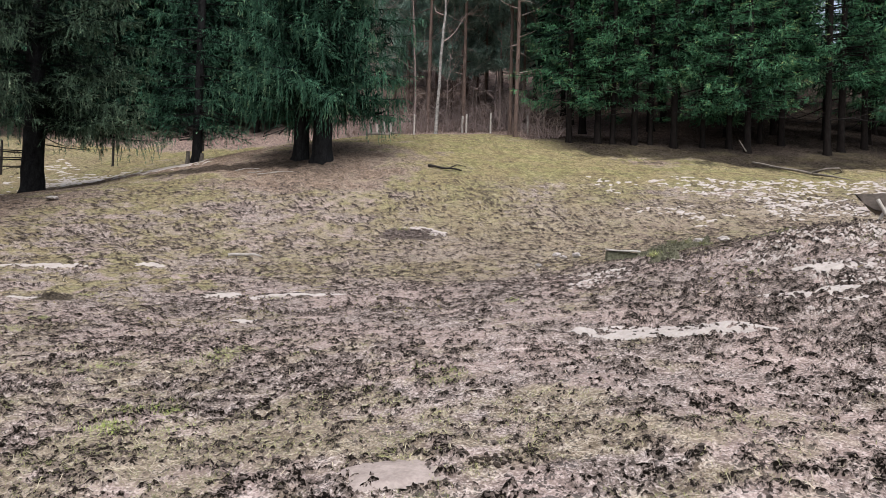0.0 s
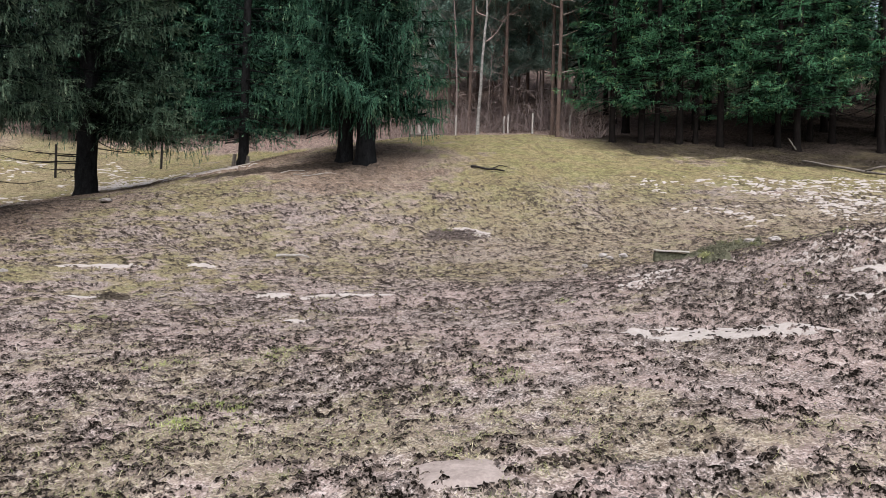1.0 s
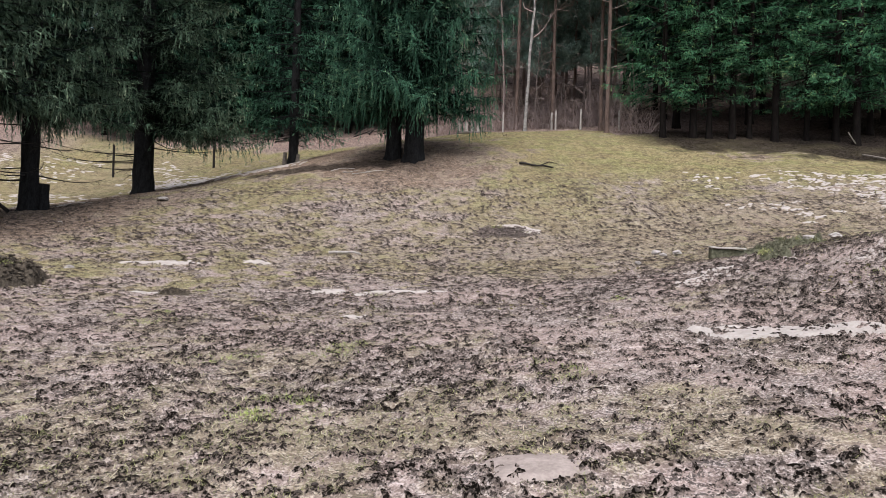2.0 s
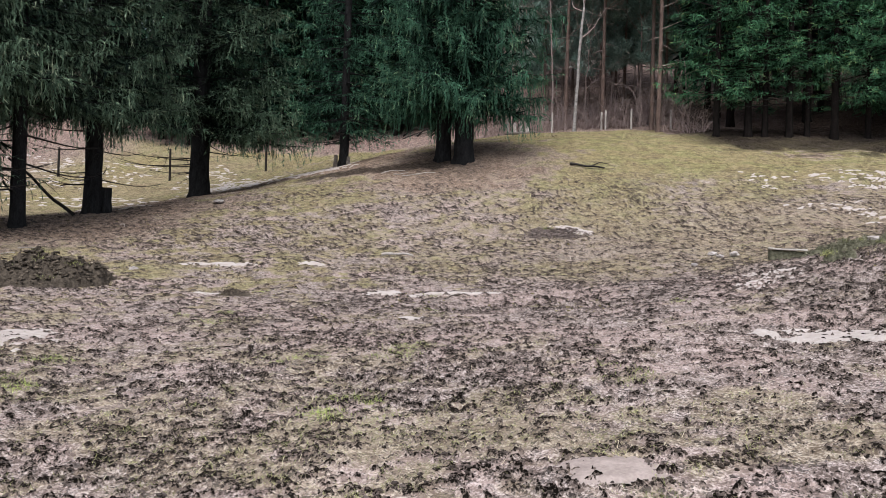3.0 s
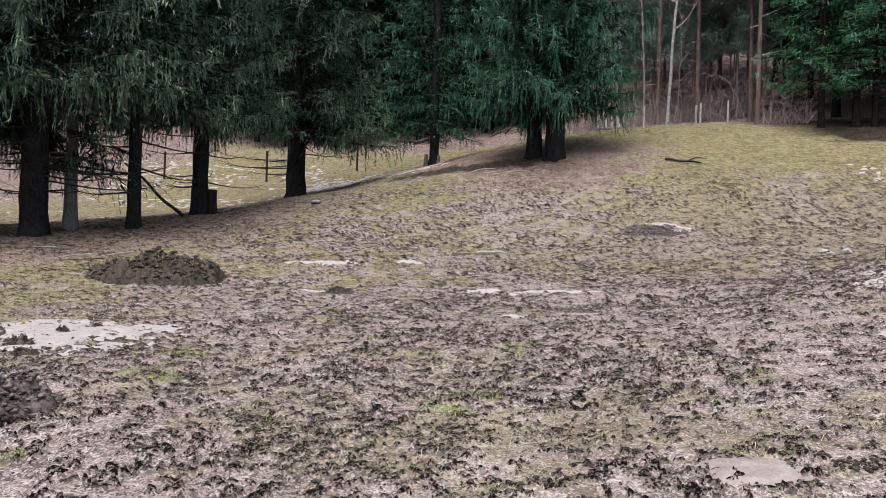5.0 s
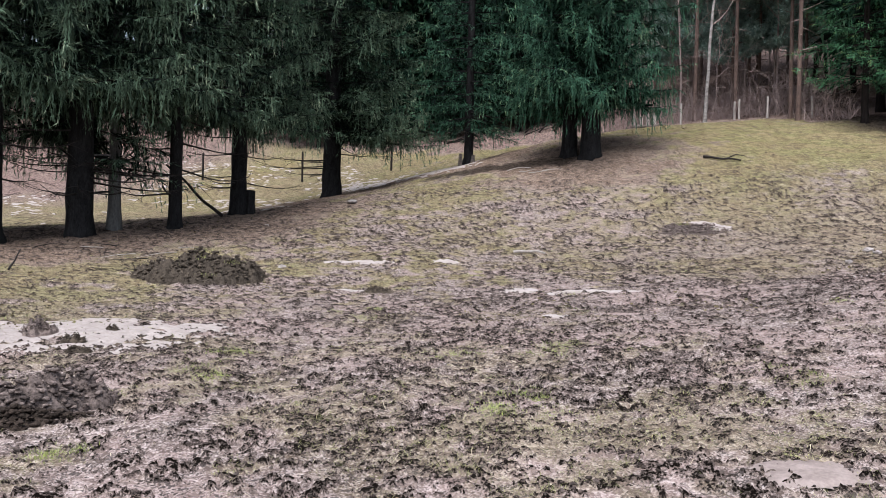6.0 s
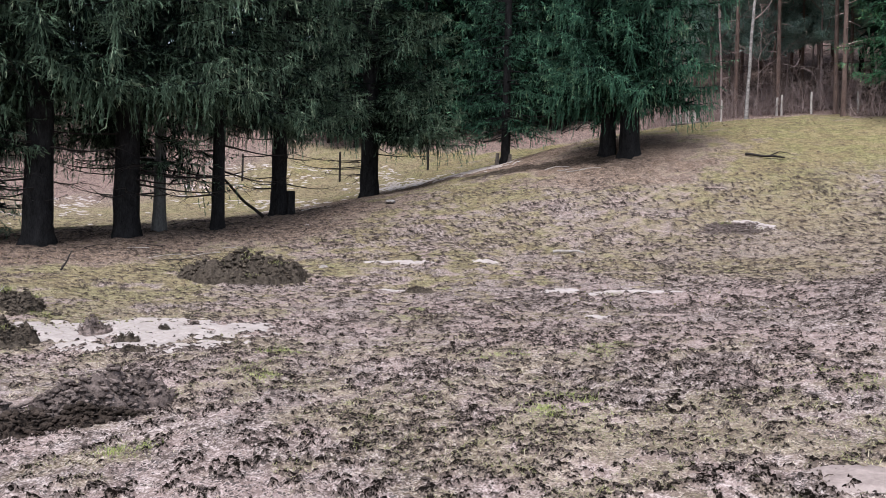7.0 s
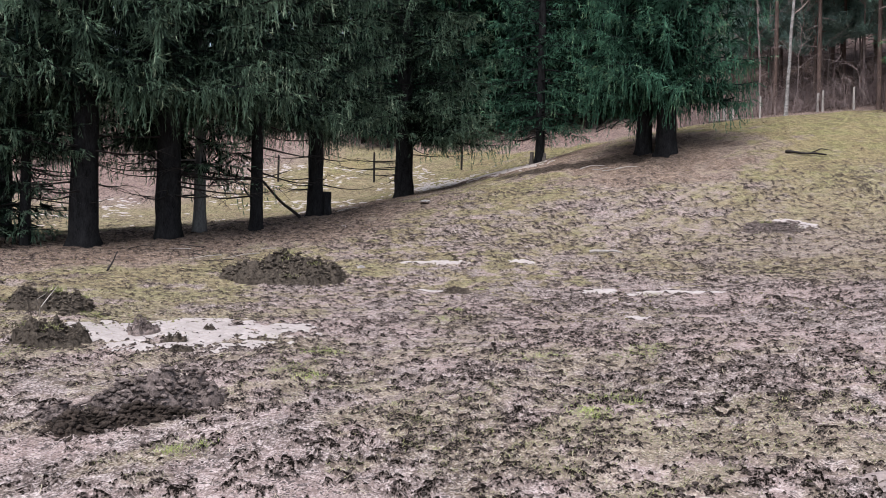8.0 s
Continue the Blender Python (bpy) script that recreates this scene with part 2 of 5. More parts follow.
    turf = mix_node(n, l, wide, mix_node(n, l, 0.35, turf, (0.27, 0.195, 0.12)), mix_node(n, l, 0.22, turf, (0.22, 0.22, 0.09)))
    leaf = tint((0.10, 0.068, 0.057), (0.31, 0.218, 0.188), (0.55, 0.43, 0.385))
    leaf = mix_node(n, l, step(blotch, 0.4, 0.62), mix_node(n, l, 0.5, leaf, (0.07, 0.047, 0.04)), leaf)
    soil = tint((0.065, 0.045, 0.034), (0.225, 0.162, 0.120), (0.42, 0.325, 0.265))
    # near-black ground colour for the painted tree shade
    painted_shade = tint((0.006, 0.005, 0.004), (0.020, 0.016, 0.013), (0.06, 0.048, 0.04))
    turf = mix_node(n, l, tussock, turf, (0.075, 0.060, 0.030))
    soil = mix_node(n, l, math_node("MULTIPLY", tussock, 0.6), soil, (0.10, 0.072, 0.058))
    c = mix_node(n, l, sep.outputs[0], mud, turf)
    c = mix_node(n, l, sep.outputs[2], c, soil)
    c = mix_node(n, l, sep.outputs[1], c, leaf)
    faint = math_node("SUBTRACT", 1.0, math_node("MULTIPLY", math_node("MAXIMUM", sep.outputs[0], sep.outputs[2]), 0.15))
    earth = mix_node(n, l, step(mid.outputs["Fac"], 0.36, 0.64), (0.050, 0.039, 0.034), (0.155, 0.122, 0.108))
    c = mix_node(n, l, math_node("MULTIPLY", wet, math_node("MULTIPLY", faint, 0.86)), c, earth)
    c = mix_node(n, l, math_node("MULTIPLY", dark, faint), c, (0.006, 0.0048, 0.004))
    c = mix_node(n, l, at.outputs["Alpha"], c, painted_shade)
    l.new(c, b.inputs["Base Color"])
    relief = math_node("SUBTRACT", mixed, math_node("ADD", math_node("MULTIPLY", rounds[0], 0.25), math_node("MULTIPLY", rounds[1], 0.3)))
    bump_node(n, l, relief, 1.0, 0.013, b)
    return m


def foliage_material(name, deep, fresh, tip, by_depth=True):
    """Needles or blades: inner needle shoots painted near-black as crown shade, this year's outer shoots fresher, some
    tips pale.
    """
    m, n, l, b = shader(name, 0.7, 0.06)
    geo = n.new("ShaderNodeNewGeometry")
    chance = geo.outputs["Random Per Island"]
    if by_depth:
        crown_depth = n.new("ShaderNodeAttribute")
        crown_depth.attribute_name = "outer"
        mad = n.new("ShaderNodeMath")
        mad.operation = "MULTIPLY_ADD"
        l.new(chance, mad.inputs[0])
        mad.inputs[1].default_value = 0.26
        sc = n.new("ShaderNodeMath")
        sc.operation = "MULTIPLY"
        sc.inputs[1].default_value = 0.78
        l.new(crown_depth.outputs["Fac"], sc.inputs[0])
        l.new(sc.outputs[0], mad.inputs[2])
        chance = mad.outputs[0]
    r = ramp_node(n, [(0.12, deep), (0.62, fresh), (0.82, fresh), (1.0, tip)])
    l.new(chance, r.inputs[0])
    # broad chance tone that paints lit and shaded masses into the foliage
    broad = noise_node(n, l, 1.5, 3, 0.6, geo.outputs["Position"])
    hv = n.new("ShaderNodeHueSaturation")
    mr = n.new("ShaderNodeMapRange")
    mr.inputs["From Min"].default_value, mr.inputs["From Max"].default_value = 0.3, 0.7
    mr.inputs["To Min"].default_value, mr.inputs["To Max"].default_value = 0.35, 1.7
    l.new(broad.outputs["Fac"], mr.inputs["Value"])
    l.new(mr.outputs[0], hv.inputs["Value"])
    l.new(r.outputs[0], hv.inputs["Color"])
    l.new(hv.outputs[0], b.inputs["Base Color"])
    return m


GROUND = ground_material()
DUNG = mottled("dark_peaty_soil", (0.006, 0.005, 0.004), (0.085, 0.064, 0.052), 12.0, 0.9, 1.0, 0.03, 0.1)
CRUMB = mottled("dark_wet_crumbs", (0.010, 0.008, 0.007), (0.14, 0.112, 0.10), 14.0, 0.9, 0.6, 0.01, 0.05, per_island=0.6)
TUSSOCK = mottled("turf_tufts", (0.018, 0.014, 0.008), (0.20, 0.168, 0.085), 6.0, 0.9, 0.6, 0.02, 0.05, per_island=0.6)
MOUND = mottled("mound_earth", (0.003, 0.0024, 0.002), (0.150, 0.122, 0.096), 17.0, 0.9, 1.0, 0.03, 0.08, per_island=0.5)
MOUND_PALE = mottled("churned_mud", (0.006, 0.0048, 0.004), (0.27, 0.215, 0.195), 15.0, 0.9, 1.0, 0.03, 0.08, per_island=0.5)
PALE_MUD = mottled("smooth_pale_mud", (0.17, 0.134, 0.121), (0.36, 0.296, 0.272), 9.0, 0.6, 0.5, 0.02)
SNOW = mottled("old_dirty_snow", (0.24, 0.203, 0.188), (0.45, 0.397, 0.370), 9.0, 0.6, 0.5, 0.02, 0.4)
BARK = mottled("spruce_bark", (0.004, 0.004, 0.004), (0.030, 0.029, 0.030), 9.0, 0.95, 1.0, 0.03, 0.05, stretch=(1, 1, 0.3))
BARK_GREY = mottled("grey_spruce_bark", (0.05, 0.048, 0.047), (0.18, 0.175, 0.17), 8.0, 0.9, 1.0, 0.03, 0.2, stretch=(1, 1, 0.3))
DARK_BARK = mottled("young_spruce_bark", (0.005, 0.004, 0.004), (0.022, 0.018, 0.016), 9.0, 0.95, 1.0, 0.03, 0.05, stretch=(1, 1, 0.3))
PINE_BARK = mottled("pine_bark", (0.05, 0.035, 0.031), (0.20, 0.138, 0.115), 7.0, 0.9, 0.9, 0.02, 0.2, stretch=(1, 1, 0.3))
BIRCH_BARK = mottled("birch_bark", (0.05, 0.044, 0.04), (0.44, 0.41, 0.39), 4.0, 0.8, 0.4, 0.01, 0.2, stretch=(1, 1, 2.2))
TWIG = mottled("grey_brown_twigs", (0.12, 0.088, 0.080), (0.36, 0.280, 0.262), 5.0, 0.9, 0.3, 0.01, 0.2, per_object=0.3)
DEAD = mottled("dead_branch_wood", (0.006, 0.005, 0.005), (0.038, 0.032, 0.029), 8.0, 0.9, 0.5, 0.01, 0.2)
PALE_WOOD = mottled("weathered_pale_wood", (0.20, 0.175, 0.155), (0.48, 0.44, 0.41), 9.0, 0.85, 0.5, 0.01, 0.2, per_object=0.2, stretch=(1, 1, 0.25))
OLD_WOOD = mottled("grey_old_wood", (0.06, 0.05, 0.043), (0.24, 0.205, 0.18), 9.0, 0.9, 0.7, 0.015, 0.2, stretch=(0.3, 1, 1))
MOSS = mottled("mossy_wood", (0.024, 0.024, 0.015), (0.20, 0.192, 0.135), 16.0, 0.95, 0.9, 0.02, 0.1)
STONE = mottled("pale_field_stone", (0.20, 0.175, 0.165), (0.48, 0.44, 0.42), 8.0, 0.85, 0.6, 0.01, 0.3, per_object=0.15)
STEEL = mottled("stained_sheet_steel", (0.045, 0.034, 0.028), (0.15, 0.118, 0.10), 5.0, 0.55, 0.3, 0.005, 0.4)
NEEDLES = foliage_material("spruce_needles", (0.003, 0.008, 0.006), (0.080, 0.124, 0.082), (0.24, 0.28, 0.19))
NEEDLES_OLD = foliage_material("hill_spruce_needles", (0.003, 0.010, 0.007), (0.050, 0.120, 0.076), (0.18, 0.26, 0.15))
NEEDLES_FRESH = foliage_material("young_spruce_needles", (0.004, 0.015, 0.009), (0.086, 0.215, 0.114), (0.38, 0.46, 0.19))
NEEDLES_PINE = foliage_material("pine_needles", (0.10, 0.165, 0.14), (0.22, 0.31, 0.265), (0.35, 0.43, 0.375), False)
STRAW = mottled("dry_straw", (0.26, 0.22, 0.15), (0.58, 0.51, 0.38), 9.0, 0.7, 0.2, 0.005, 0.2, per_island=0.25)
BLADES = foliage_material("winter_grass_blades", (0.10, 0.105, 0.045), (0.225, 0.235, 0.095), (0.42, 0.39, 0.21), False)
GREEN_BLADES = foliage_material("fresh_grass_blades", (0.10, 0.13, 0.035), (0.22, 0.27, 0.07), (0.40, 0.43, 0.16), False)


# ---- mesh helpers ----
def quick_mesh(name, verts, faces, material, smooth=False):
    """A mesh from arrays; all faces have the same number of corners."""
    verts, faces = np.asarray(verts, np.float32), np.asarray(faces, np.int32)
    k = faces.shape[1]
    me = bpy.data.meshes.new(name)
    me.vertices.add(len(verts))
    me.vertices.foreach_set("co", verts.ravel())
    me.loops.add(faces.size)
    me.loops.foreach_set("vertex_index", faces.ravel())
    me.polygons.add(len(faces))
    me.polygons.foreach_set("loop_start", np.arange(len(faces), dtype=np.int32) * k)
    me.polygons.foreach_set("use_smooth", np.full(len(faces), smooth))
    me.update(calc_edges=True)
    me.materials.append(material)
    return me


def part(name, mesh, parent, label=""):
    ob = new(name, mesh)
    ob.parent = parent
    return tagged(ob, label)


def tube(path, radii, sides=8, cap=True):
    """Points and quads of a round limb along a path."""
    path, radii = np.asarray(path, float), np.asarray(radii, float)
    n = len(path)
    along = np.gradient(path, axis=0)
    along /= np.linalg.norm(along, axis=1, keepdims=True) + 1e-9
    ref = np.array([0.0, 0, 1]) if abs(along[:, 2]).mean() < 0.8 else np.array([1.0, 0, 0])
    a = np.cross(along, ref)
    a /= np.linalg.norm(a, axis=1, keepdims=True) + 1e-9
    b = np.cross(along, a)
    ang = np.arange(sides) / sides * 2 * np.pi
    v = path[:, None] + radii[:, None, None] * (np.cos(ang)[None, :, None] * a[:, None] + np.sin(ang)[None, :, None] * b[:, None])
    i = np.arange(n - 1)[:, None] * sides
    j, k = np.arange(sides)[None], (np.arange(sides)[None] + 1) % sides
    f = np.stack([i + j, i + k, i + sides + k, i + sides + j], -1).reshape(-1, 4)
    v = v.reshape(-1, 3)
    if cap and sides == 8:
        e = (n - 1) * 8
        f = np.vstack([f, [[e, e + 1, e + 2, e + 3], [e + 3, e + 4, e + 7, e], [e + 4, e + 5, e + 6, e + 7]],
                       [[3, 2, 1, 0], [0, 7, 4, 3], [7, 6, 5, 4]]])
    return v, f


def joined(pieces):
    vs, fs, off = [], [], 0
    for v, f in pieces:
        vs.append(v)
        fs.append(f + off)
        off += len(v)
    return np.vstack(vs), np.vstack(fs)


def sprigs(base, way, length, width, rng, flat=None):
    """Small pointed shoots, a slim leaf of three corners each; flat ones lie level."""
    n = len(base)
    ref = rng.normal(size=(n, 3))
    if flat is not None:
        ref = ref * (1 - 0.75 * flat)[:, None] + np.array([0, 0, 1.6]) * flat[:, None]
    side = np.cross(way, ref)
    side /= np.linalg.norm(side, axis=1, keepdims=True) + 1e-9
    v = np.stack([base + side * width[:, None], base - side * width[:, None], base + way * length[:, None]], 1).reshape(-1, 3)
    return v, np.arange(3 * n).reshape(n, 3)


# ---- the ground ----
def build_ground():
    cx, cy = -0.35, -0.25
    fine = np.radians(np.arange(-36, 60.5, 0.16))
    rest = np.radians(np.arange(60.5, 323, 3.5))
    th = np.concatenate([fine, rest])
    r = np.concatenate([[0.001, 0.08, 0.2, 0.35], np.arange(0.5, 2.3, 0.16), np.geomspace(2.4, 14, 340)[:-1], np.geomspace(14, 44, 240), np.geomspace(44.3, 95, 120), np.geomspace(100, 700, 26)])
    R, T = np.meshgrid(r, th, indexing="ij")
    x, y = cx - R * np.sin(T), cy + R * np.cos(T)
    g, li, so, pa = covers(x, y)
    hilly = layers(x * 0.012, y * 0.012, 5, 3) * 7 * ramp(70, 220, R)
    # clods only where the mesh is fine enough to hold them
    low, high, torn = relief(x, y)
    held = ((T <= radians(60.5)) & (R > 2.3)) * 1.0
    z = land(x, y) + (low + high * (1 - 0.25 * g) * held - 0.02) * ramp(120, 60, R) + hilly
    v = np.stack([x, y, z], -1).reshape(-1, 3)
    nr, nt = R.shape
    i, j = np.arange(nr - 1)[:, None] * nt, np.arange(nt)[None]
    k = (j + 1) % nt
    f = np.stack([i + j, i + nt + j, i + nt + k, i + k], -1).reshape(-1, 4)
    me = quick_mesh("ground", v, f, GROUND, True)
    at = me.color_attributes.new("cover", "FLOAT_COLOR", "POINT")
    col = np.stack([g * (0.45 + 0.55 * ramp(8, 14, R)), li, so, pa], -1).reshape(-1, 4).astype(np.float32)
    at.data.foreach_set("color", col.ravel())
    me.attributes.new("churn", "FLOAT", "POINT").data.foreach_set("value", (torn * held + 0.3 * (1 - held)).ravel().astype(np.float32))
    return tagged(new("ground", me), "muddy trodden pasture with patchy winter grass rising to wooded slopes", "ground", kind="structure")


build_ground()


# ---- trees ----
def trunk_mesh(rng, height, foot, material, lean=0.0, flare=0.22, crook=0.06):
    z = np.concatenate([[-0.3, 0.0, 0.12, 0.3, 0.6, 1.0, 1.6], np.linspace(2.4, height, 18)])
    r = foot * np.maximum(1 - 0.93 * z / height, 0.04) ** 0.8 * (1 + flare * np.exp(-np.maximum(z, 0) / 0.28))
    wob = np.cumsum(rng.normal(size=(len(z), 2)) * crook * 0.3, axis=0) * (z / height)[:, None]
    path = np.stack([wob[:, 0] + lean * z, wob[:, 1], z], 1)
    v, f = tube(path, r, 14, False)
    ring = v.reshape(len(z), 14, 3)
    ang = np.arange(14)
    buttress = 1 + 0.22 * np.exp(-np.maximum(z, 0) / 0.25)[:, None] * np.sin(ang * 2 * np.pi / 14 * 5 + rng.uniform(0, 6))[None] + 0.04 * rng.normal(size=(len(z), 14))
    ring[:] = path[:, None] + (ring - path[:, None]) * buttress[..., None]
    return quick_mesh("trunk", ring.reshape(-1, 3), f, material, True), path


def spruce(name, seed, height, foot, crown_base, spread, branches, droop, curtain, needles, bark, fill=1.0, seen=10.5, bare=0, sparse=0.0, sprig=0.125, low_side=None, slim=0.065, tier=0.5, knots=7, hang=1.0, inner=1.5, label=""):
    """A spruce: trunk, branches and a crown of many small hanging sprigs."""
    rng = np.random.default_rng(seed)
    tree = new(name)
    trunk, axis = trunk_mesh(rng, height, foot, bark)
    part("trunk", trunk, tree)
    limbs, bases, ways, lens, wides, flats, outs = [], [], [], [], [], [], []
    turn = rng.uniform(0, 6)
    extra = 12 if low_side is not None else 0
    for k in range(branches + extra):
        u = (k + rng.uniform(0, 1)) / branches
        if k < branches:
            z0 = crown_base + (height - 0.4 - crown_base) * u ** 1.5
            z0 = z0 + 0.7 * (round(z0 / tier) * tier - z0)
            turn += 2.4 + rng.uniform(-0.4, 0.4)
            az_ = turn
        else:
            z0 = crown_base + rng.uniform(-1.1, 0.3)
            az_ = radians(low_side) + rng.uniform(-0.7, 0.7)
        rel = max(0.0, (z0 - crown_base) / (height - crown_base))
        L = spread * (1 - rel) ** 0.7 * rng.uniform(0.68, 1.1) * (0.85 + 0.15 * min(1, rel * 12)) + 0.15
        out = np.array([math.cos(az_), math.sin(az_), 0])
        across = np.array([-out[1], out[0], 0])
        s = np.linspace(0, 1, knots)
        dr = droop * rng.uniform(0.7, 1.3) * (1 - 0.75 * rel)
        path = np.array([np.interp(z0, axis[:, 2], axis[:, 0]), np.interp(z0, axis[:, 2], axis[:, 1]), z0]) + L * (
            s[:, None] * out + ((0.05 + 0.35 * rel) * s - dr * s ** 1.6 + 0.55 * dr * s ** 4)[:, None] * np.array([0, 0, 1]) + (rng.normal() * 0.10 * s ** 2)[:, None] * across)
        if z0 < seen:
            limbs.append(tube(path, (0.012 + 0.011 * L) * (1 - 0.88 * s), 3, False))
        tip_of_branch = rng.uniform(-1, 1)
        if rng.uniform() < sparse:
            continue
        high = z0 >= seen
        m = max(3, int(L / 0.17 * fill * (0.17 if high else 1.0)))
        for mode in range(4):
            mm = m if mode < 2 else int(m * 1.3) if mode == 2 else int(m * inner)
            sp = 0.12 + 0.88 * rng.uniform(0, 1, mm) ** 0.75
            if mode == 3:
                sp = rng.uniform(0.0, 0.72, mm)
            start = np.stack([np.interp(sp, s, path[:, c]) for c in range(3)], 1)
            if mode < 2:
                w = out * rng.uniform(0.45, 1.0, (mm, 1)) + (1 if mode == 0 else -1) * across * rng.uniform(0.4, 1.0, (mm, 1)) + np.array([0, 0, 1]) * rng.uniform(-0.45, 0.10, (mm, 1))
                tl = (0.30 + 0.36 * L ** 0.6 * (1 - sp)) * rng.uniform(0.6, 1.3, mm)
                loose, fall, gap, level = 0.36, 0.22, 0.24, 0.6
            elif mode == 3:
                # dense filler shoots near the stem, coloured near-black as the crown's inner shade
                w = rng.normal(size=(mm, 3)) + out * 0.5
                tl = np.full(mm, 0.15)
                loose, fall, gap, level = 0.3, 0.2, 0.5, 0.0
            else:
                w = out * rng.uniform(-0.1, 0.3, (mm, 1)) + across * rng.normal(size=(mm, 1)) * 0.2 + np.array([0, 0, -1.0])
                tl = curtain * rng.uniform(0.3, 1.25, mm) * (0.6 + 0.5 * np.sin(sp * 3))
                loose, fall, gap, level = 0.34, 0.30, 0.20, 0.0
            w /= np.linalg.norm(w, axis=1, keepdims=True)
            shade = 0.14 * rng.normal(size=mm)
            count = np.full(mm, 2) if mode == 3 else np.maximum(2, (tl / (sprig * gap)).astype(int))
            idx = np.repeat(np.arange(mm), count)
            q = rng.uniform(0, 1, len(idx))
            sag = np.zeros((len(idx), 3))
            sag[:, 2] = -0.28 * hang * (q * tl[idx]) ** 2
            d = w[idx] * 0.9 + rng.normal(size=(len(idx), 3)) * loose + np.array([0, 0, -fall * hang])
            bases.append(start[idx] + w[idx] * (q * tl[idx])[:, None] + sag)
            ways.append(d / np.linalg.norm(d, axis=1, keepdims=True))
            ln = sprig * rng.uniform(0.6, 1.3, len(idx)) * (2.4 if high else 1.0) * (3.0 if mode == 3 else 1.0)
            lens.append(ln)
            wides.append(ln * slim * (1.25 if mode == 3 else 1.0) + 0.003)
            flats.append(np.full(len(idx), level))
            # 0 marks filler shoots, whose inner shade is painted into the needle colour
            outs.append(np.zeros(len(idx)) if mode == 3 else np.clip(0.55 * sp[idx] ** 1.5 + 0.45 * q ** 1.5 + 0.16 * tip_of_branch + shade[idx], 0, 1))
    base, way, ln, wd, fl, ou = np.vstack(bases), np.vstack(ways), np.concatenate(lens), np.concatenate(wides), np.concatenate(flats), np.concatenate(outs)
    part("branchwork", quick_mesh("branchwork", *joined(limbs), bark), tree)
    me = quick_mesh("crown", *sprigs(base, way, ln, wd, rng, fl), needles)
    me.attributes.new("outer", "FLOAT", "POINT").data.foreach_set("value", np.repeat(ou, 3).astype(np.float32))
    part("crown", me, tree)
    for k in range(bare):
        z0 = rng.uniform(1.0, crown_base + 0.8)
        a = rng.uniform(0, 2 * np.pi)
        L = rng.uniform(1.2, 3.2)
        s = np.linspace(0, 1, 8)
        out, across = np.array([math.cos(a), math.sin(a), 0]), np.array([-math.sin(a), math.cos(a), 0])
        path = np.array([0, 0, z0]) + L * (s[:, None] * out + (-0.22 * s ** 1.3 + 0.24 * s ** 3)[:, None] * np.array([0, 0, 1]) + (rng.normal() * 0.12 * s ** 2)[:, None] * across)
        pieces = [tube(path, 0.030 * (1 - 0.8 * s), 5, False)]
        for q in range(6):
            sp = rng.uniform(0.3, 0.95)
            p0 = np.array([np.interp(sp, s, path[:, c]) for c in range(3)])
            w = out * 0.6 + across * rng.choice([-1, 1]) * rng.uniform(0.4, 1) + np.array([0, 0, rng.uniform(-0.5, 0.2)])
            e = np.linspace(0, 1, 4)[:, None]
            pieces.append(tube(p0 + w * e * rng.uniform(0.25, 0.7) + np.array([0, 0, -0.12]) * e ** 2, 0.009 * (1 - 0.8 * e[:, 0]), 3, False))
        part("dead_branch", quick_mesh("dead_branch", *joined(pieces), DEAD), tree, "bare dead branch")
    return tagged(tree, label, "tree")


def bare_tree(name, seed, height, foot, bark, label, low=0.25, reach=0.35, depth=3, kids=5):
    """A leafless broadleaf: a trunk and limbs that fork into fine twigs."""
    rng = np.random.default_rng(seed)
    tree = new(name)
    trunk, axis = trunk_mesh(rng, height, foot, bark, rng.uniform(-0.03, 0.03), 0.2, 0.4)
    part("trunk", trunk, tree)
    pieces = []

    def grow(p, w, L, r, level):
        n = 4
        pts = [p]
        for _ in range(n):
            w = w + rng.normal(size=3) * 0.16 + np.array([0, 0, 0.06])
            w /= np.linalg.norm(w)
            pts.append(pts[-1] + w * L / n)
        pts = np.array(pts)
        pieces.append(tube(pts, r * np.linspace(1, 0.35, n + 1), 4 if level == 0 else 3, False))
        if level < depth - 1:
            for _ in range(kids):
                i = rng.integers(1, n + 1)
                v = w * 0.7 + rng.normal(size=3) * 0.65
                grow(pts[i], v / np.linalg.norm(v), L * rng.uniform(0.4, 0.65), r * 0.5, level + 1)

    for k in range(11):
        z0 = height * (low + (0.97 - low) * (k + rng.uniform(0, 1)) / 11)
        a = k * 2.4 + rng.uniform(-0.5, 0.5)
        p = np.array([np.interp(z0, axis[:, 2], axis[:, 0]), np.interp(z0, axis[:, 2], axis[:, 1]), z0])
        w = np.array([math.cos(a), math.sin(a), rng.uniform(0.3, 1.1)])
        grow(p, w / np.linalg.norm(w), height * reach * (1.05 - 0.7 * z0 / height) * rng.uniform(0.6, 1.1), foot * 0.3 + 0.008, 0)
    tagged(part("branchwork", quick_mesh("branchwork", *joined(pieces), bark if bark is not BIRCH_BARK else TWIG), tree), kind="stuff")
    return tagged(tree, label, "tree")


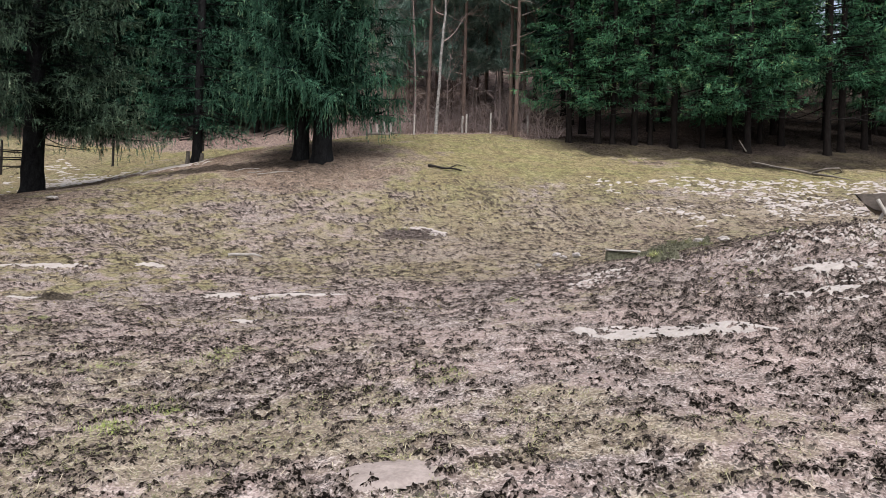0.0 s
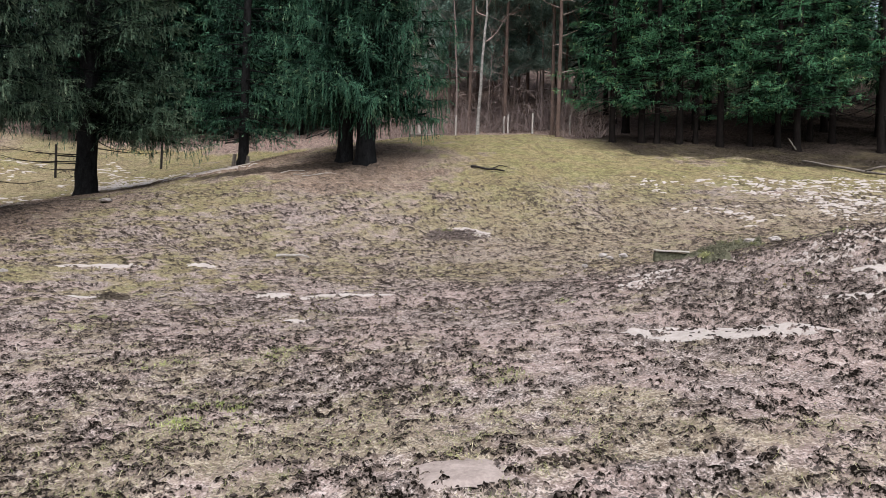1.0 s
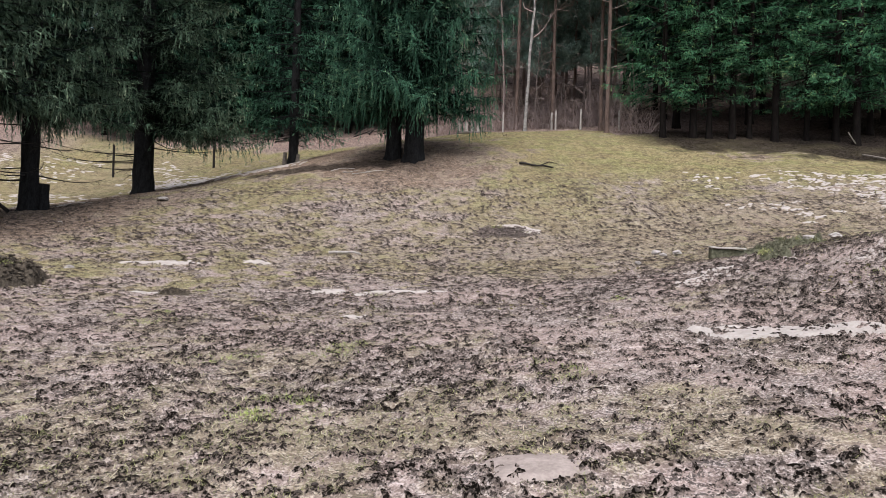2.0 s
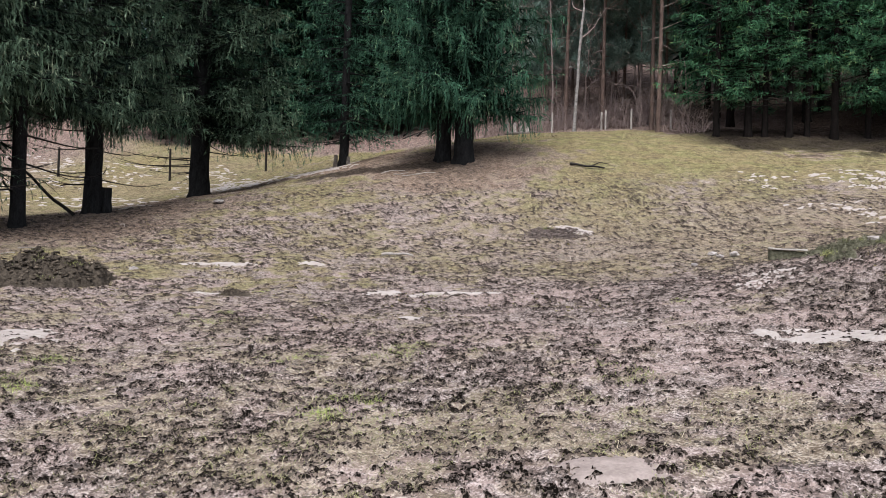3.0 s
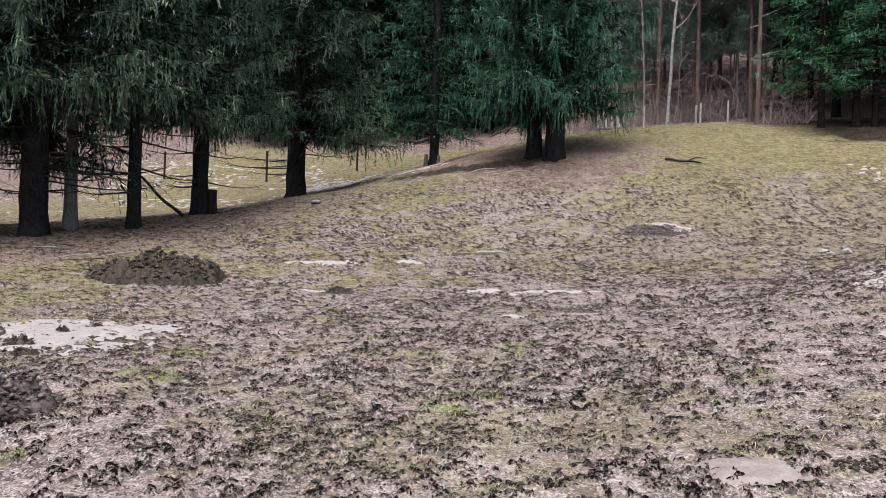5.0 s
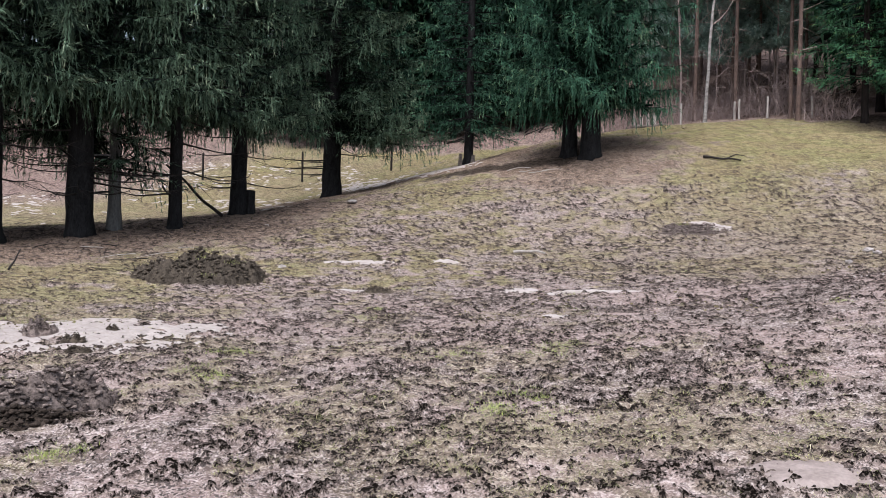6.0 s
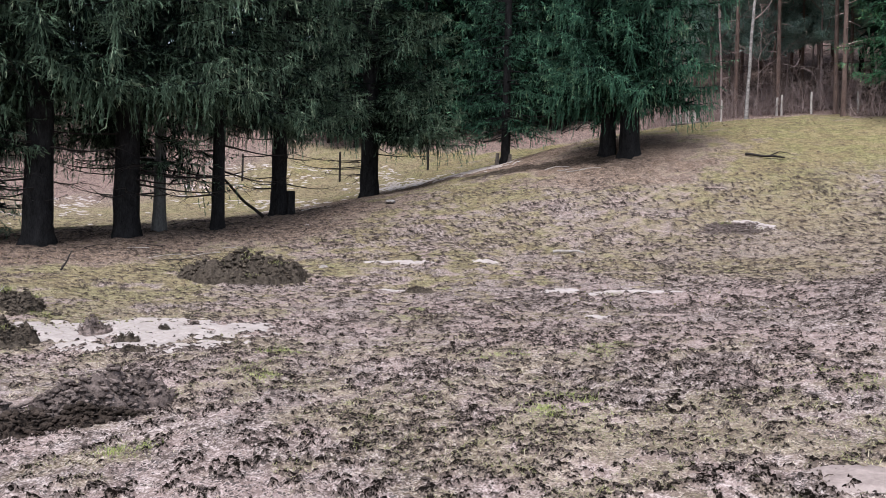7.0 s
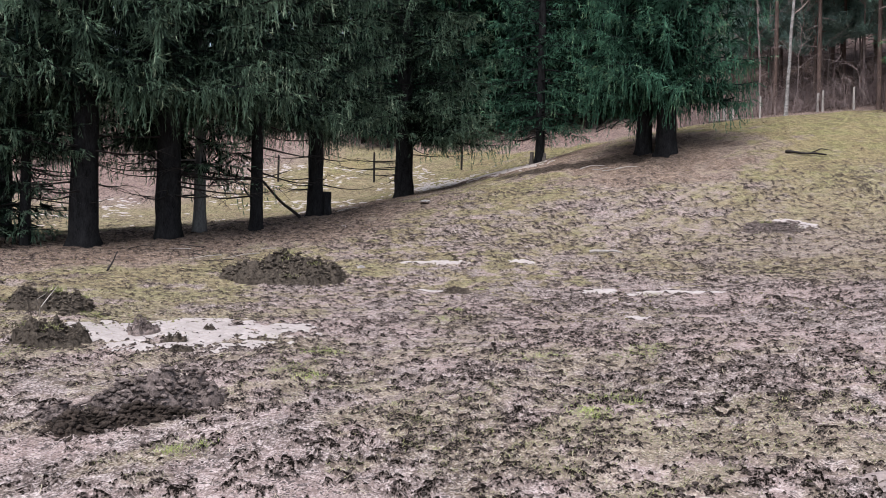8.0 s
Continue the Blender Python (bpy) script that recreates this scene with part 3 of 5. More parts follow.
def bare_shrub(name, seed, height, label, stems=20, forks=9):
    """A thicket of thin leafless shoots that lean, fork and cross."""
    rng = np.random.default_rng(seed)
    pieces = []

    def shoot(start, way, length, r, steps):
        pts = [start]
        for _ in range(steps):
            way = way + rng.normal(size=3) * 0.22
            way /= np.linalg.norm(way)
            pts.append(pts[-1] + way * length / steps)
        pts = np.array(pts)
        pieces.append(tube(pts, np.linspace(r, r * 0.35, steps + 1), 3, False))
        return pts, way

    for k in range(stems):
        a, t = rng.uniform(0, 6.28), rng.uniform(0.0, 0.9)
        foot = np.array([*(rng.normal(size=2) * 0.5), -0.1])
        L = height * rng.uniform(0.35, 1.1)
        pts, w = shoot(foot, np.array([t * math.cos(a), t * math.sin(a), 1.0]), L, rng.uniform(0.010, 0.020), 5)
        for _ in range(forks):
            shoot(pts[rng.integers(1, 6)], w + rng.normal(size=3) * 0.8, L * rng.uniform(0.2, 0.5), 0.009, 3)
    ob = new(name, quick_mesh(name, *joined(pieces), TWIG))
    return tagged(ob, label, "shrub")


def pine(name, seed, height, foot, crown_base, label):
    """A tall thin pine with bare reddish stem, dead side branches and a high thin crown."""
    rng = np.random.default_rng(seed)
    tree = new(name)
    trunk, axis = trunk_mesh(rng, height, foot, PINE_BARK, rng.uniform(-0.01, 0.01), 0.15, 0.10)
    part("trunk", trunk, tree)
    live, dead, bases, ways = [], [], [], []
    for k in range(46):
        z0 = height * 0.16 + (height * 0.83) * k / 46
        alive = z0 > crown_base
        a = k * 2.4 + rng.uniform(-0.5, 0.5)
        L = (rng.uniform(1.0, 2.4) if alive else rng.uniform(0.4, 1.6)) * (1.15 - 0.6 * z0 / height)
        s = np.linspace(0, 1, 6)
        out = np.array([math.cos(a), math.sin(a), 0])
        path = np.array([np.interp(z0, axis[:, 2], axis[:, 0]), np.interp(z0, axis[:, 2], axis[:, 1]), z0]) + L * (s[:, None] * out + (rng.uniform(-0.3, 0.35) * s + rng.normal() * 0.25 * s ** 2)[:, None] * np.array([0, 0, 1]))
        (live if alive else dead).append(tube(path, 0.028 * (1 - 0.85 * s), 4, False))
        if alive:
            for _ in range(20):
                sp = rng.uniform(0.25, 1)
                p0 = np.array([np.interp(sp, s, path[:, c]) for c in range(3)])
                n = 44
                d = rng.normal(size=(n, 3)) + np.array([0, 0, 0.3]) + out * 0.4
                bases.append(p0 + rng.normal(size=(n, 3)) * 0.15)
                ways.append(d / np.linalg.norm(d, axis=1, keepdims=True))
    base, way = np.vstack(bases), np.vstack(ways)
    ln = rng.uniform(0.16, 0.36, len(base))
    tagged(part("branchwork", quick_mesh("branchwork", *joined(live), PINE_BARK), tree), kind="stuff")
    tagged(part("dead_branchwork", quick_mesh("dead_branchwork", *joined(dead), TWIG), tree, "bare grey dead side branches"), kind="stuff")
    part("crown", quick_mesh("crown", *sprigs(base, way, ln, ln * 0.07, rng), NEEDLES_PINE), tree)
    return tagged(tree, label, "tree")


def stand(ob, x, y, turn=0, size=1.0, sink=0.05, wide=None):
    """The pose of a thing that stands on the ground, with its size."""
    w = size if wide is None else wide
    return pose(x, y, gz(x, y) - sink, 0, 0, turn) @ Matrix.Diagonal((w, w, size, 1))


def place_first(ob, x, y, turn=0, size=1.0, sink=0.05, wide=None):
    ob.matrix_basis = stand(ob, x, y, turn, size, sink, wide)
    return ob


def place_copy(ob, x, y, turn=0, size=1.0, sink=0.05, label="", group="", wide=None):
    base = ob.scale.copy()
    m = stand(ob, x, y, turn, size, sink, wide) @ Matrix.Diagonal((1 / base[0], 1 / base[1], 1 / base[2], 1))
    return tagged(copy_thing(ob, m), label, group=group)


# great old spruces at the edge of the pasture
OLD = "old spruces along the pasture edge"
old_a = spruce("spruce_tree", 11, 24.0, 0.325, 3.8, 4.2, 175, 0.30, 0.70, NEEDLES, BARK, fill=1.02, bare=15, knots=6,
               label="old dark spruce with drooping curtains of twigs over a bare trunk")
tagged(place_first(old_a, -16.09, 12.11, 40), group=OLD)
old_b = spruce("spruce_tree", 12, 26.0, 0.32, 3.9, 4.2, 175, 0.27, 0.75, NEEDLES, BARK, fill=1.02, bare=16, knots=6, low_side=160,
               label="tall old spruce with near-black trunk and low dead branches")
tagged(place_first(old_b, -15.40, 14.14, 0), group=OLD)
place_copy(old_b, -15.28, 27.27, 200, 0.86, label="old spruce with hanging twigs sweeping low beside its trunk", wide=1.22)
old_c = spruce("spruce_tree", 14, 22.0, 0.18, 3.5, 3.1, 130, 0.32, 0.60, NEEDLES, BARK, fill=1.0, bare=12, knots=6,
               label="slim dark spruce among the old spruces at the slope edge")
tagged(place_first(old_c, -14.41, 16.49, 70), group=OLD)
place_copy(old_a, -14.72, 19.89, 150, 0.80, label="grey-stemmed spruce with a broken stub at its foot")
place_copy(old_c, -18.6, 9.6, 260, 0.9)
place_copy(old_c, -20.5, 13.2, 120, 0.95)
place_copy(old_c, -17.2, 11.4, 10, 0.7)
grey_foot = spruce("spruce_tree", 17, 20.0, 0.17, 1.7, 2.3, 80, 0.32, 0.55, NEEDLES, BARK_GREY, fill=0.8, bare=6, knots=5, seen=8,
                   label="spruce with a pale grey flared trunk foot")
tagged(place_first(grey_foot, -15.6, 15.5, 190), group=OLD)
low_sp = spruce("spruce_tree", 18, 11.0, 0.11, 0.5, 2.1, 95, 0.25, 0.35, NEEDLES, BARK, fill=0.8, knots=5, seen=7,
                label="young dark spruce with branches down to the ground")
tagged(place_first(low_sp, -18.3, 11.3, 0), group=OLD)
# the pair on the hill
pair = spruce("spruce_tree", 15, 22.0, 0.34, 2.2, 3.5, 200, 0.30, 0.7, NEEDLES_OLD, BARK, fill=1.15, bare=3, seen=9,
              label="broad old spruce with low sweeping branches on the hill")
tagged(place_first(pair, -4.39, 26.04, 20), group="twin spruces on the hill")
tagged(place_copy(pair, -5.20, 26.45, 205, 0.93, label="smaller dark spruce standing close to its twin on the hill", wide=0.80), group="twin spruces on the hill")
# thin see-through spruce
thin = spruce("spruce_tree", 16, 19.0, 0.20, 1.5, 2.5, 150, 0.40, 0.40, NEEDLES_OLD, BARK, fill=0.75, bare=8, sparse=0.12, sprig=0.12, inner=0.3,
              label="thin spruce with sparse drooping branches and slender dark stem")
place_first(thin, -10.22, 30.22, 0)
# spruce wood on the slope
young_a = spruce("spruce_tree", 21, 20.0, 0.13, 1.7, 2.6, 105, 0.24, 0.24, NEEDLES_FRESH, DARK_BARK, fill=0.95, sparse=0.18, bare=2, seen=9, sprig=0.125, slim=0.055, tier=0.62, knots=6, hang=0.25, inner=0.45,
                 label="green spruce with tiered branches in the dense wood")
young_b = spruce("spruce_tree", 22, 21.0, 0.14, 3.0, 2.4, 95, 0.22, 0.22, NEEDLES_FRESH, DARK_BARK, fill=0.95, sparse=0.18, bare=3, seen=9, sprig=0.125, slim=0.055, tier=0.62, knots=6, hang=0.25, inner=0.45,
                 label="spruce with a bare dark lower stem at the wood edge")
far_sp = spruce("spruce_tree", 23, 21.0, 0.16, 3.2, 2.9, 70, 0.22, 0.5, NEEDLES_OLD, DARK_BARK, fill=0.5, seen=11, sprig=0.36, slim=0.13, knots=4,
                label="dark spruce deep in the wood")
EDGE = [(5.51, 33.2, 1.0), (6.8, 33.2, 1.05), (7.44, 33.0, 0.95), (8.36, 32.8, 1.0), (9.1, 32.9, 0.8), (10.0, 32.4, 1.05), (11.2, 32.2, 0.85),
        (12.24, 31.9, 1.0), (12.8, 31.3, 1.1), (16.2, 31.3, 1.0), (17.1, 31.9, 1.05), (18.5, 32.6, 1.0), (14.3, 33.6, 0.9), (20.5, 32.0, 1.05), (23.0, 31.5, 1.0), (15.0, 33.0, 1.0), (17.8, 34.6, 1.1), (15.8, 35.6, 1.1), (19.6, 34.2, 1.0), (13.4, 35.2, 1.05)]
for k, (x, y, s) in enumerate(EDGE):
    if k == 0:
        tagged(place_first(young_a, x, y, 0, s), group="spruces at the wood edge")
    elif k == 1:
        tagged(place_first(young_b, x, y, 0, s), group="spruces at the wood edge")
    else:
        place_copy((young_a, young_b)[(k * 7 // 3) % 2], x, y, k * 77, s)
rng = random.Random(5)
deep = []
for k in range(30):
    for _ in range(40):
        x, y = rng.uniform(6.5, 32), rng.uniform(35.5, 58)
        if all(math.hypot(x - a, y - b) > 2.4 for a, b in deep):
            deep.append((x, y))
            break
for k in range(34):
    for _ in range(40):
        x, y = rng.uniform(-38, -8), rng.uniform(47, 76)
        if all(math.hypot(x - a, y - b) > 3.6 for a, b in deep):
            deep.append((x, y))
            break
for k in range(20):
    for _ in range(40):
        x, y = rng.uniform(-75, -40), rng.uniform(34, 70)
        if all(math.hypot(x - a, y - b) > 4.5 for a, b in deep):
            deep.append((x, y))
            break
back_sp = spruce("spruce_tree", 24, 18.0, 0.15, 1.3, 2.7, 95, 0.26, 0.45, NEEDLES_OLD, DARK_BARK, fill=0.65, seen=10, sprig=0.24, slim=0.10, knots=4,
                 label="dark spruce with low branches at the far wood edge")
BACK = [(-7.6, 46.5), (-9.8, 47.6), (-11.9, 46.2), (-14.2, 47.4), (-16.3, 46.0), (-18.7, 47.2), (-20.8, 45.6), (-23.4, 46.6), (-25.8, 45.2), (-28.6, 46.4), (-13.0, 50.0), (-17.4, 50.2), (-22.0, 49.6), (-9.0, 51.0)]
for k, (x, y) in enumerate(BACK):
    if k == 0:
        tagged(place_first(back_sp, x, y), group="spruces at the far wood edge")
    else:
        place_copy(back_sp, x, y, k * 83, 0.85 + 0.3 * ((k * 7) % 5) / 4)
for k, (x, y) in enumerate(deep):
    s = rng.uniform(0.8, 1.15)
    if k == 0:
        tagged(place_first(far_sp, x, y, 0, s), group="spruces deep in the wood")
    else:
        place_copy(far_sp, x, y, rng.uniform(0, 360), s)

# pines, birch and bare trees in the gap
pine_a = pine("pine_tree", 31, 19.0, 0.105, 6.6, "slender red-barked pine with a high thin crown")
tagged(place_first(pine_a, 3.25, 34.8, 0), group="pines on the hilltop")
for x, y, turn, s in ((3.16, 36.8, 90, 0.95), (0.87, 38.4, 150, 1.0), (-1.04, 40.2, 220, 1.05), (1.9, 47.0, 40, 0.9), (-4.6, 52.0, 250, 0.9)):
    place_copy(pine_a, x, y, turn, s)
pine_b = pine("pine_tree", 33, 14.0, 0.09, 3.0, "young blue-green pine with a low loose crown")
tagged(place_first(pine_b, 4.2, 40.5, 0), group="young pines in the wood")
for x, y, turn, s in ((2.2, 43.0, 70, 1.0), (0.2, 45.0, 160, 1.05), (-2.4, 44.5, 20, 1.0), (3.4, 47.0, 250, 1.15), (-0.8, 49.5, 120, 1.2), (1.4, 52.5, 310, 1.25), (-3.6, 50.0, 200, 1.2), (4.6, 53.0, 80, 1.3), (0.8, 41.8, 20, 0.9), (3.0, 57.0, 10, 1.3), (-1.6, 58.0, 140, 1.35), (0.6, 61.0, 230, 1.4), (-4.4, 60.0, 60, 1.4), (5.4, 60.0, 300, 1.4), (2.4, 66.0, 90, 1.5), (-2.6, 67.0, 190, 1.5)):
    place_copy(pine_b, x, y, turn, s)
birch = bare_tree("birch_tree", 41, 15.0, 0.085, BIRCH_BARK, "crooked leafless birch with pale peeling bark", 0.3, 0.22, 3, 4)
place_first(birch, -0.55, 36.8, 30)
bare_a = bare_tree("bare_tree", 42, 11.0, 0.055, TWIG, "thin leafless grey-brown tree in the wood", 0.15, 0.30, 3, 3)
bare_b = bare_tree("bare_tree", 43, 8.0, 0.04, TWIG, "young leafless tree with fine upright twigs", 0.1, 0.34, 3, 4)
spots = []
for k in range(26):
    for _ in range(40):
        x, y = rng.uniform(-7, 5.5), rng.uniform(39, 56)
        if all(math.hypot(x - a, y - b) > 1.3 for a, b in spots):
            spots.append((x, y))
            break
for k in range(5):
    x = rng.uniform(-36, -26)
    spots.append((x, rng.uniform(47, 62)))
for k in range(4):
    spots.append((rng.uniform(-60, -36), rng.uniform(34, 56)))
for k, (x, y) in enumerate(spots):
    if k < 2:
        tagged(place_first((bare_a, bare_b)[k], x, y, 0, 1.0), group="bare trees in the wood")
    else:
        place_copy((bare_a, bare_b)[k % 2], x, y, rng.uniform(0, 360), rng.uniform(0.75, 1.25))
shrubs = [bare_shrub("bare_shrub", 51, 2.2, "leafless twiggy shrub at the wood edge"), bare_shrub("bare_shrub", 52, 1.3, "low leafless thicket of reddish twigs", 26, 7)]
sh = [(4.3, 35.2), (4.9, 34.6), (2.6, 38.6), (0.1, 39.0), (1.6, 39.4), (-2.2, 38.8), (-3.4, 40.0), (-5.0, 40.4), (0.9, 41.0), (-1.4, 42.0), (3.4, 39.6), (2.2, 41.5), (-4.2, 42.5), (-7.0, 43.0)]
for k in range(30):
    sh.append((rng.uniform(-6.0, 5.0), 38.6 + rng.uniform(0, 1) ** 1.5 * 9))
for k, (x, y) in enumerate(sh):
    if k < 2:
        tagged(place_first(shrubs[k], x, y), group="shrubs at the wood edge")
    else:
        place_copy(shrubs[k % 2], x, y, k * 67, rng.uniform(0.7, 1.2))


# ---- loose things ----
def slab(lx, ly, lz, bevel, seed=0, wear=0.0, cuts=0):
    """A worn board or block, with rounded edges, base at z = 0."""
    bm = bmesh.new()
    bmesh.ops.create_cube(bm, size=1)
    bmesh.ops.scale(bm, vec=(lx, ly, lz), verts=bm.verts)
    bmesh.ops.translate(bm, vec=(0, 0, lz / 2), verts=bm.verts)
    if cuts:
        bmesh.ops.subdivide_edges(bm, edges=[e for e in bm.edges if abs(e.verts[0].co.x - e.verts[1].co.x) > lx * 0.9], cuts=cuts)
    bmesh.ops.bevel(bm, geom=bm.edges[:], offset=bevel, segments=1, affect="EDGES")
    for v in bm.verts:
        v.co += wear * noise.noise_vector(v.co * 3 + Vector((seed, 0, 0)))
    return bm


def from_bm(name, bm, material, smooth=False):
    me = bpy.data.meshes.new(name)
    bm.to_mesh(me)
    bm.free()
    me.materials.append(material)
    if smooth:
        me.polygons.foreach_set("use_smooth", [True] * len(me.polygons))
    return me


def lump(seed, lx, ly, lz, rough_value=0.3, detail=3):
    """An uneven rounded lump, most of it above z = 0."""
    bm = bmesh.new()
    bmesh.ops.create_icosphere(bm, subdivisions=detail, radius=1)
    for v in bm.verts:
        p = v.co.copy()
        k = 1 + rough_value * noise.noise(p * 1.6 + Vector((seed * 3.1, 0, 0))) + rough_value * 0.55 * noise.noise(p * 4.3 + Vector((0, seed, 0))) + rough_value * 0.3 * noise.noise(p * 9 + Vector((0, 0, seed)))
        v.co = Vector((p.x * lx * k, p.y * ly * k, (p.z * k + 0.15) * lz))
    return bm


def patch(name, cx, cy, lx, ly, turn, seed, material, thick, step, label, category, ragged=1.2, lie=0.2):
    """A thin ragged sheet of snow or mud that lies on the ground."""
    c, s = math.cos(radians(turn)), math.sin(radians(turn))
    u, v = np.meshgrid(np.arange(-1.25 * lx, 1.25 * lx + step, step), np.arange(-1.25 * ly, 1.25 * ly + step, step), indexing="ij")
    x, y = cx + c * u - s * v, cy + s * u + c * v
    k = 1.0 / max(0.25, min(lx, ly))
    f = 1 - (u / lx) ** 2 - (v / ly) ** 2 + ragged * 0.62 * layers(x * k * 1.7, y * k * 1.7, seed, 4, 0.65) + ragged * 0.4 * layers(x * 7, y * 7, seed + 3, 3)
    f = np.minimum(f, 2.6 * (1.2 - np.hypot(u / lx, v / ly)))
    z = lie_of(x, y) + 0.008 + lie * relief(x, y)[1] + np.clip(f * thick * 2.2, -0.05, thick) + 0.006 * layers(x * 6, y * 6, seed, 3)
    keep = f > -0.12
    n, m = u.shape
    idx = np.arange(n * m).reshape(n, m)
    q = np.stack([idx[:-1, :-1], idx[1:, :-1], idx[1:, 1:], idx[:-1, 1:]], -1).reshape(-1, 4)
    q = q[keep.ravel()[q].any(1)]
    used, inv = np.unique(q, return_inverse=True)
    p = np.stack([x, y, z], -1).reshape(-1, 3)[used]
    return tagged(new(name, quick_mesh(name, p, inv.reshape(-1, 4), material, True)), label, category)


SNOWY = "thin remnant of old dirty snow on the mud"
for cx, cy, lx, ly, turn, seed, th in (
        (-3.45, 11.6, 0.30, 0.20, 10, 1, 0.016), (-2.25, 11.5, 0.72, 0.16, 4, 2, 0.016), (-7.5, 13.9, 0.75, 0.16, 20, 4, 0.016),
        (-5.8, 14.6, 0.25, 0.12, 10, 5, 0.02), (-0.5, 19.0, 0.55, 0.28, -20, 6, 0.018), (-2.4, 8.8, 0.20, 0.10, 0, 7, 0.02), (-6.2, 11.0, 0.25, 0.12, 20, 14, 0.02)):
    tagged(patch("snow_patch", cx, cy, lx, ly, turn, seed, SNOW, th, 0.05, SNOWY, "snow"), group="snow patches on the pasture")
patch("snow_patch", 2.05, 6.65, 0.80, 0.26, -30, 8, SNOW, 0.012, 0.02, "long melting snow patch at the foot of the muddy bank", "snow", 1.5, 0.15)
for cx, cy, lx, ly, turn, seed in ((3.75, 7.6, 0.42, 0.13, -20, 41), (4.6, 8.4, 0.45, 0.14, -25, 42), (4.1, 7.0, 0.30, 0.10, -30, 43), (2.75, 11.6, 0.35, 0.16, 35, 44), (2.0, 10.3, 0.22, 0.10, 20, 45)):
    tagged(patch("snow_patch", cx, cy, lx, ly, turn, seed, SNOW, 0.012, 0.03, "melting snow caught among clods on the muddy bank", "snow", 1.5, 0.15), group="snow patches on the pasture")
patch("snow_patch", -7.05, 6.1, 1.5, 0.95, 10, 9, SNOW, 0.018, 0.025, "broad dirty snow patch with clods lying on it", "snow", 1.6, 0.15)

def snow_scatter(name, spots, seed, label):
    """Broken snow over a stretch of rough ground: many low flecks in one sheet."""
    r = np.random.default_rng(seed)
    n, m = 9, len(spots)
    x, y, lx, ly, turn = [np.array(q)[:, None] for q in zip(*spots)]
    a = np.arange(n) / n * 2 * np.pi
    rad = 1 + 0.25 * r.normal(size=(m, n))
    u, v = lx * rad * np.cos(a), ly * rad * np.sin(a)
    c, s = np.cos(turn), np.sin(turn)
    px, py = x + c * u - s * v, y + s * u + c * v
    ax = np.concatenate([px, x + (px - x) * 0.6, x], 1)
    ay = np.concatenate([py, y + (py - y) * 0.6, y], 1)
    lift = np.concatenate([np.full(n, -0.02), np.full(n, 0.006), [0.010]])
    verts = np.stack([ax, ay, lie_of(ax, ay) + 0.75 * relief(ax, ay)[1] + 0.012 + lift], -1).reshape(-1, 3)
    j = np.arange(n)
    k = (j + 1) % n
    tri = np.vstack([np.stack([j, k, n + k], 1), np.stack([j, n + k, n + j], 1), np.stack([n + j, n + k, np.full(n, 2 * n)], 1)])
    faces = (tri[None] + (np.arange(m) * (2 * n + 1))[:, None, None]).reshape(-1, 3)
    return tagged(new(name, quick_mesh(name, verts, faces, SNOW, True)), label, "snow", kind="stuff")


r2 = np.random.default_rng(8)
spots = []
while len(spots) < 1100:
    x, y = r2.uniform(1.2, 8.5), r2.uniform(4.4, 12.0)
    if float(layers(x * 0.9, y * 0.9, 37, 3)) + 0.10 * (x - 3) - 0.05 > 0.12 and y > 4 + 0.2 * x:
        big = 0.010 + 0.030 * r2.uniform() ** 2.5
        spots.append((x, y, big * r2.uniform(1.0, 2.0), big * 0.7, r2.normal() * 0.6 - 0.4))
snow_scatter("snow_on_bank", spots, 3, "small leavings of snow caught between clods on the bank")
spots = []
while len(spots) < 2600:
    x, y = r2.uniform(4, 22), r2.uniform(15.5, 26.3)
    w = 0.09 * (x - 4) + 0.09 * (y - 16) - 0.65 + 0.55 * float(layers(x * 0.5, y * 0.5, 77, 3))
    if y < 25.6 + 0.4 * float(wave(x, 0, 5)) and r2.uniform() < w:
        big = 0.03 + 0.13 * r2.uniform() ** 2
        spots.append((x, y, big * r2.uniform(0.9, 1.7), big * 0.6, r2.normal() * 0.5))
snow_scatter("snow_field", spots, 1, "broken old snow strewn over rough pasture")
spots = []
while len(spots) < 700:
    t = r2.uniform(0, 1)
    x, y = np.interp(t, (0, 0.4, 1), (-18.6, -14.7, -9.9)) + r2.normal() * 0.5, np.interp(t, (0, 0.4, 1), (34.0, 33.0, 28.0)) + r2.normal() * (1.1 - 0.5 * t)
    spots.append((x, y, r2.uniform(0.05, 0.22), r2.uniform(0.04, 0.11), r2.normal() * 0.5))
while len(spots) < 1150:
    x, y = r2.uniform(-34, -18), r2.uniform(20, 40)
    if float(layers(x * 0.4, y * 0.4, 13, 3)) > 0.15:
        spots.append((x, y, r2.uniform(0.06, 0.28), r2.uniform(0.05, 0.13), r2.normal() * 0.5))
snow_scatter("snow_strip", spots, 2, "strip of melting snow across the far meadow")

patch("mud_patch", -0.18, 3.18, 0.23, 0.14, 10, 31, PALE_MUD, 0.012, 0.02, "smooth pale drying mud in a hollow", "mud", 1.3, 0.15)

# heaps and clods
def ball_of(detail):
    bm = bmesh.new()
    bmesh.ops.create_icosphere(bm, subdivisions=detail, radius=1)
    bm.verts.ensure_lookup_table()
    p = np.array([v.co[:] for v in bm.verts])
    f = np.array([[v.index for v in q.verts] for q in bm.faces])
    bm.free()
    return p, f


ICO = ball_of(1)


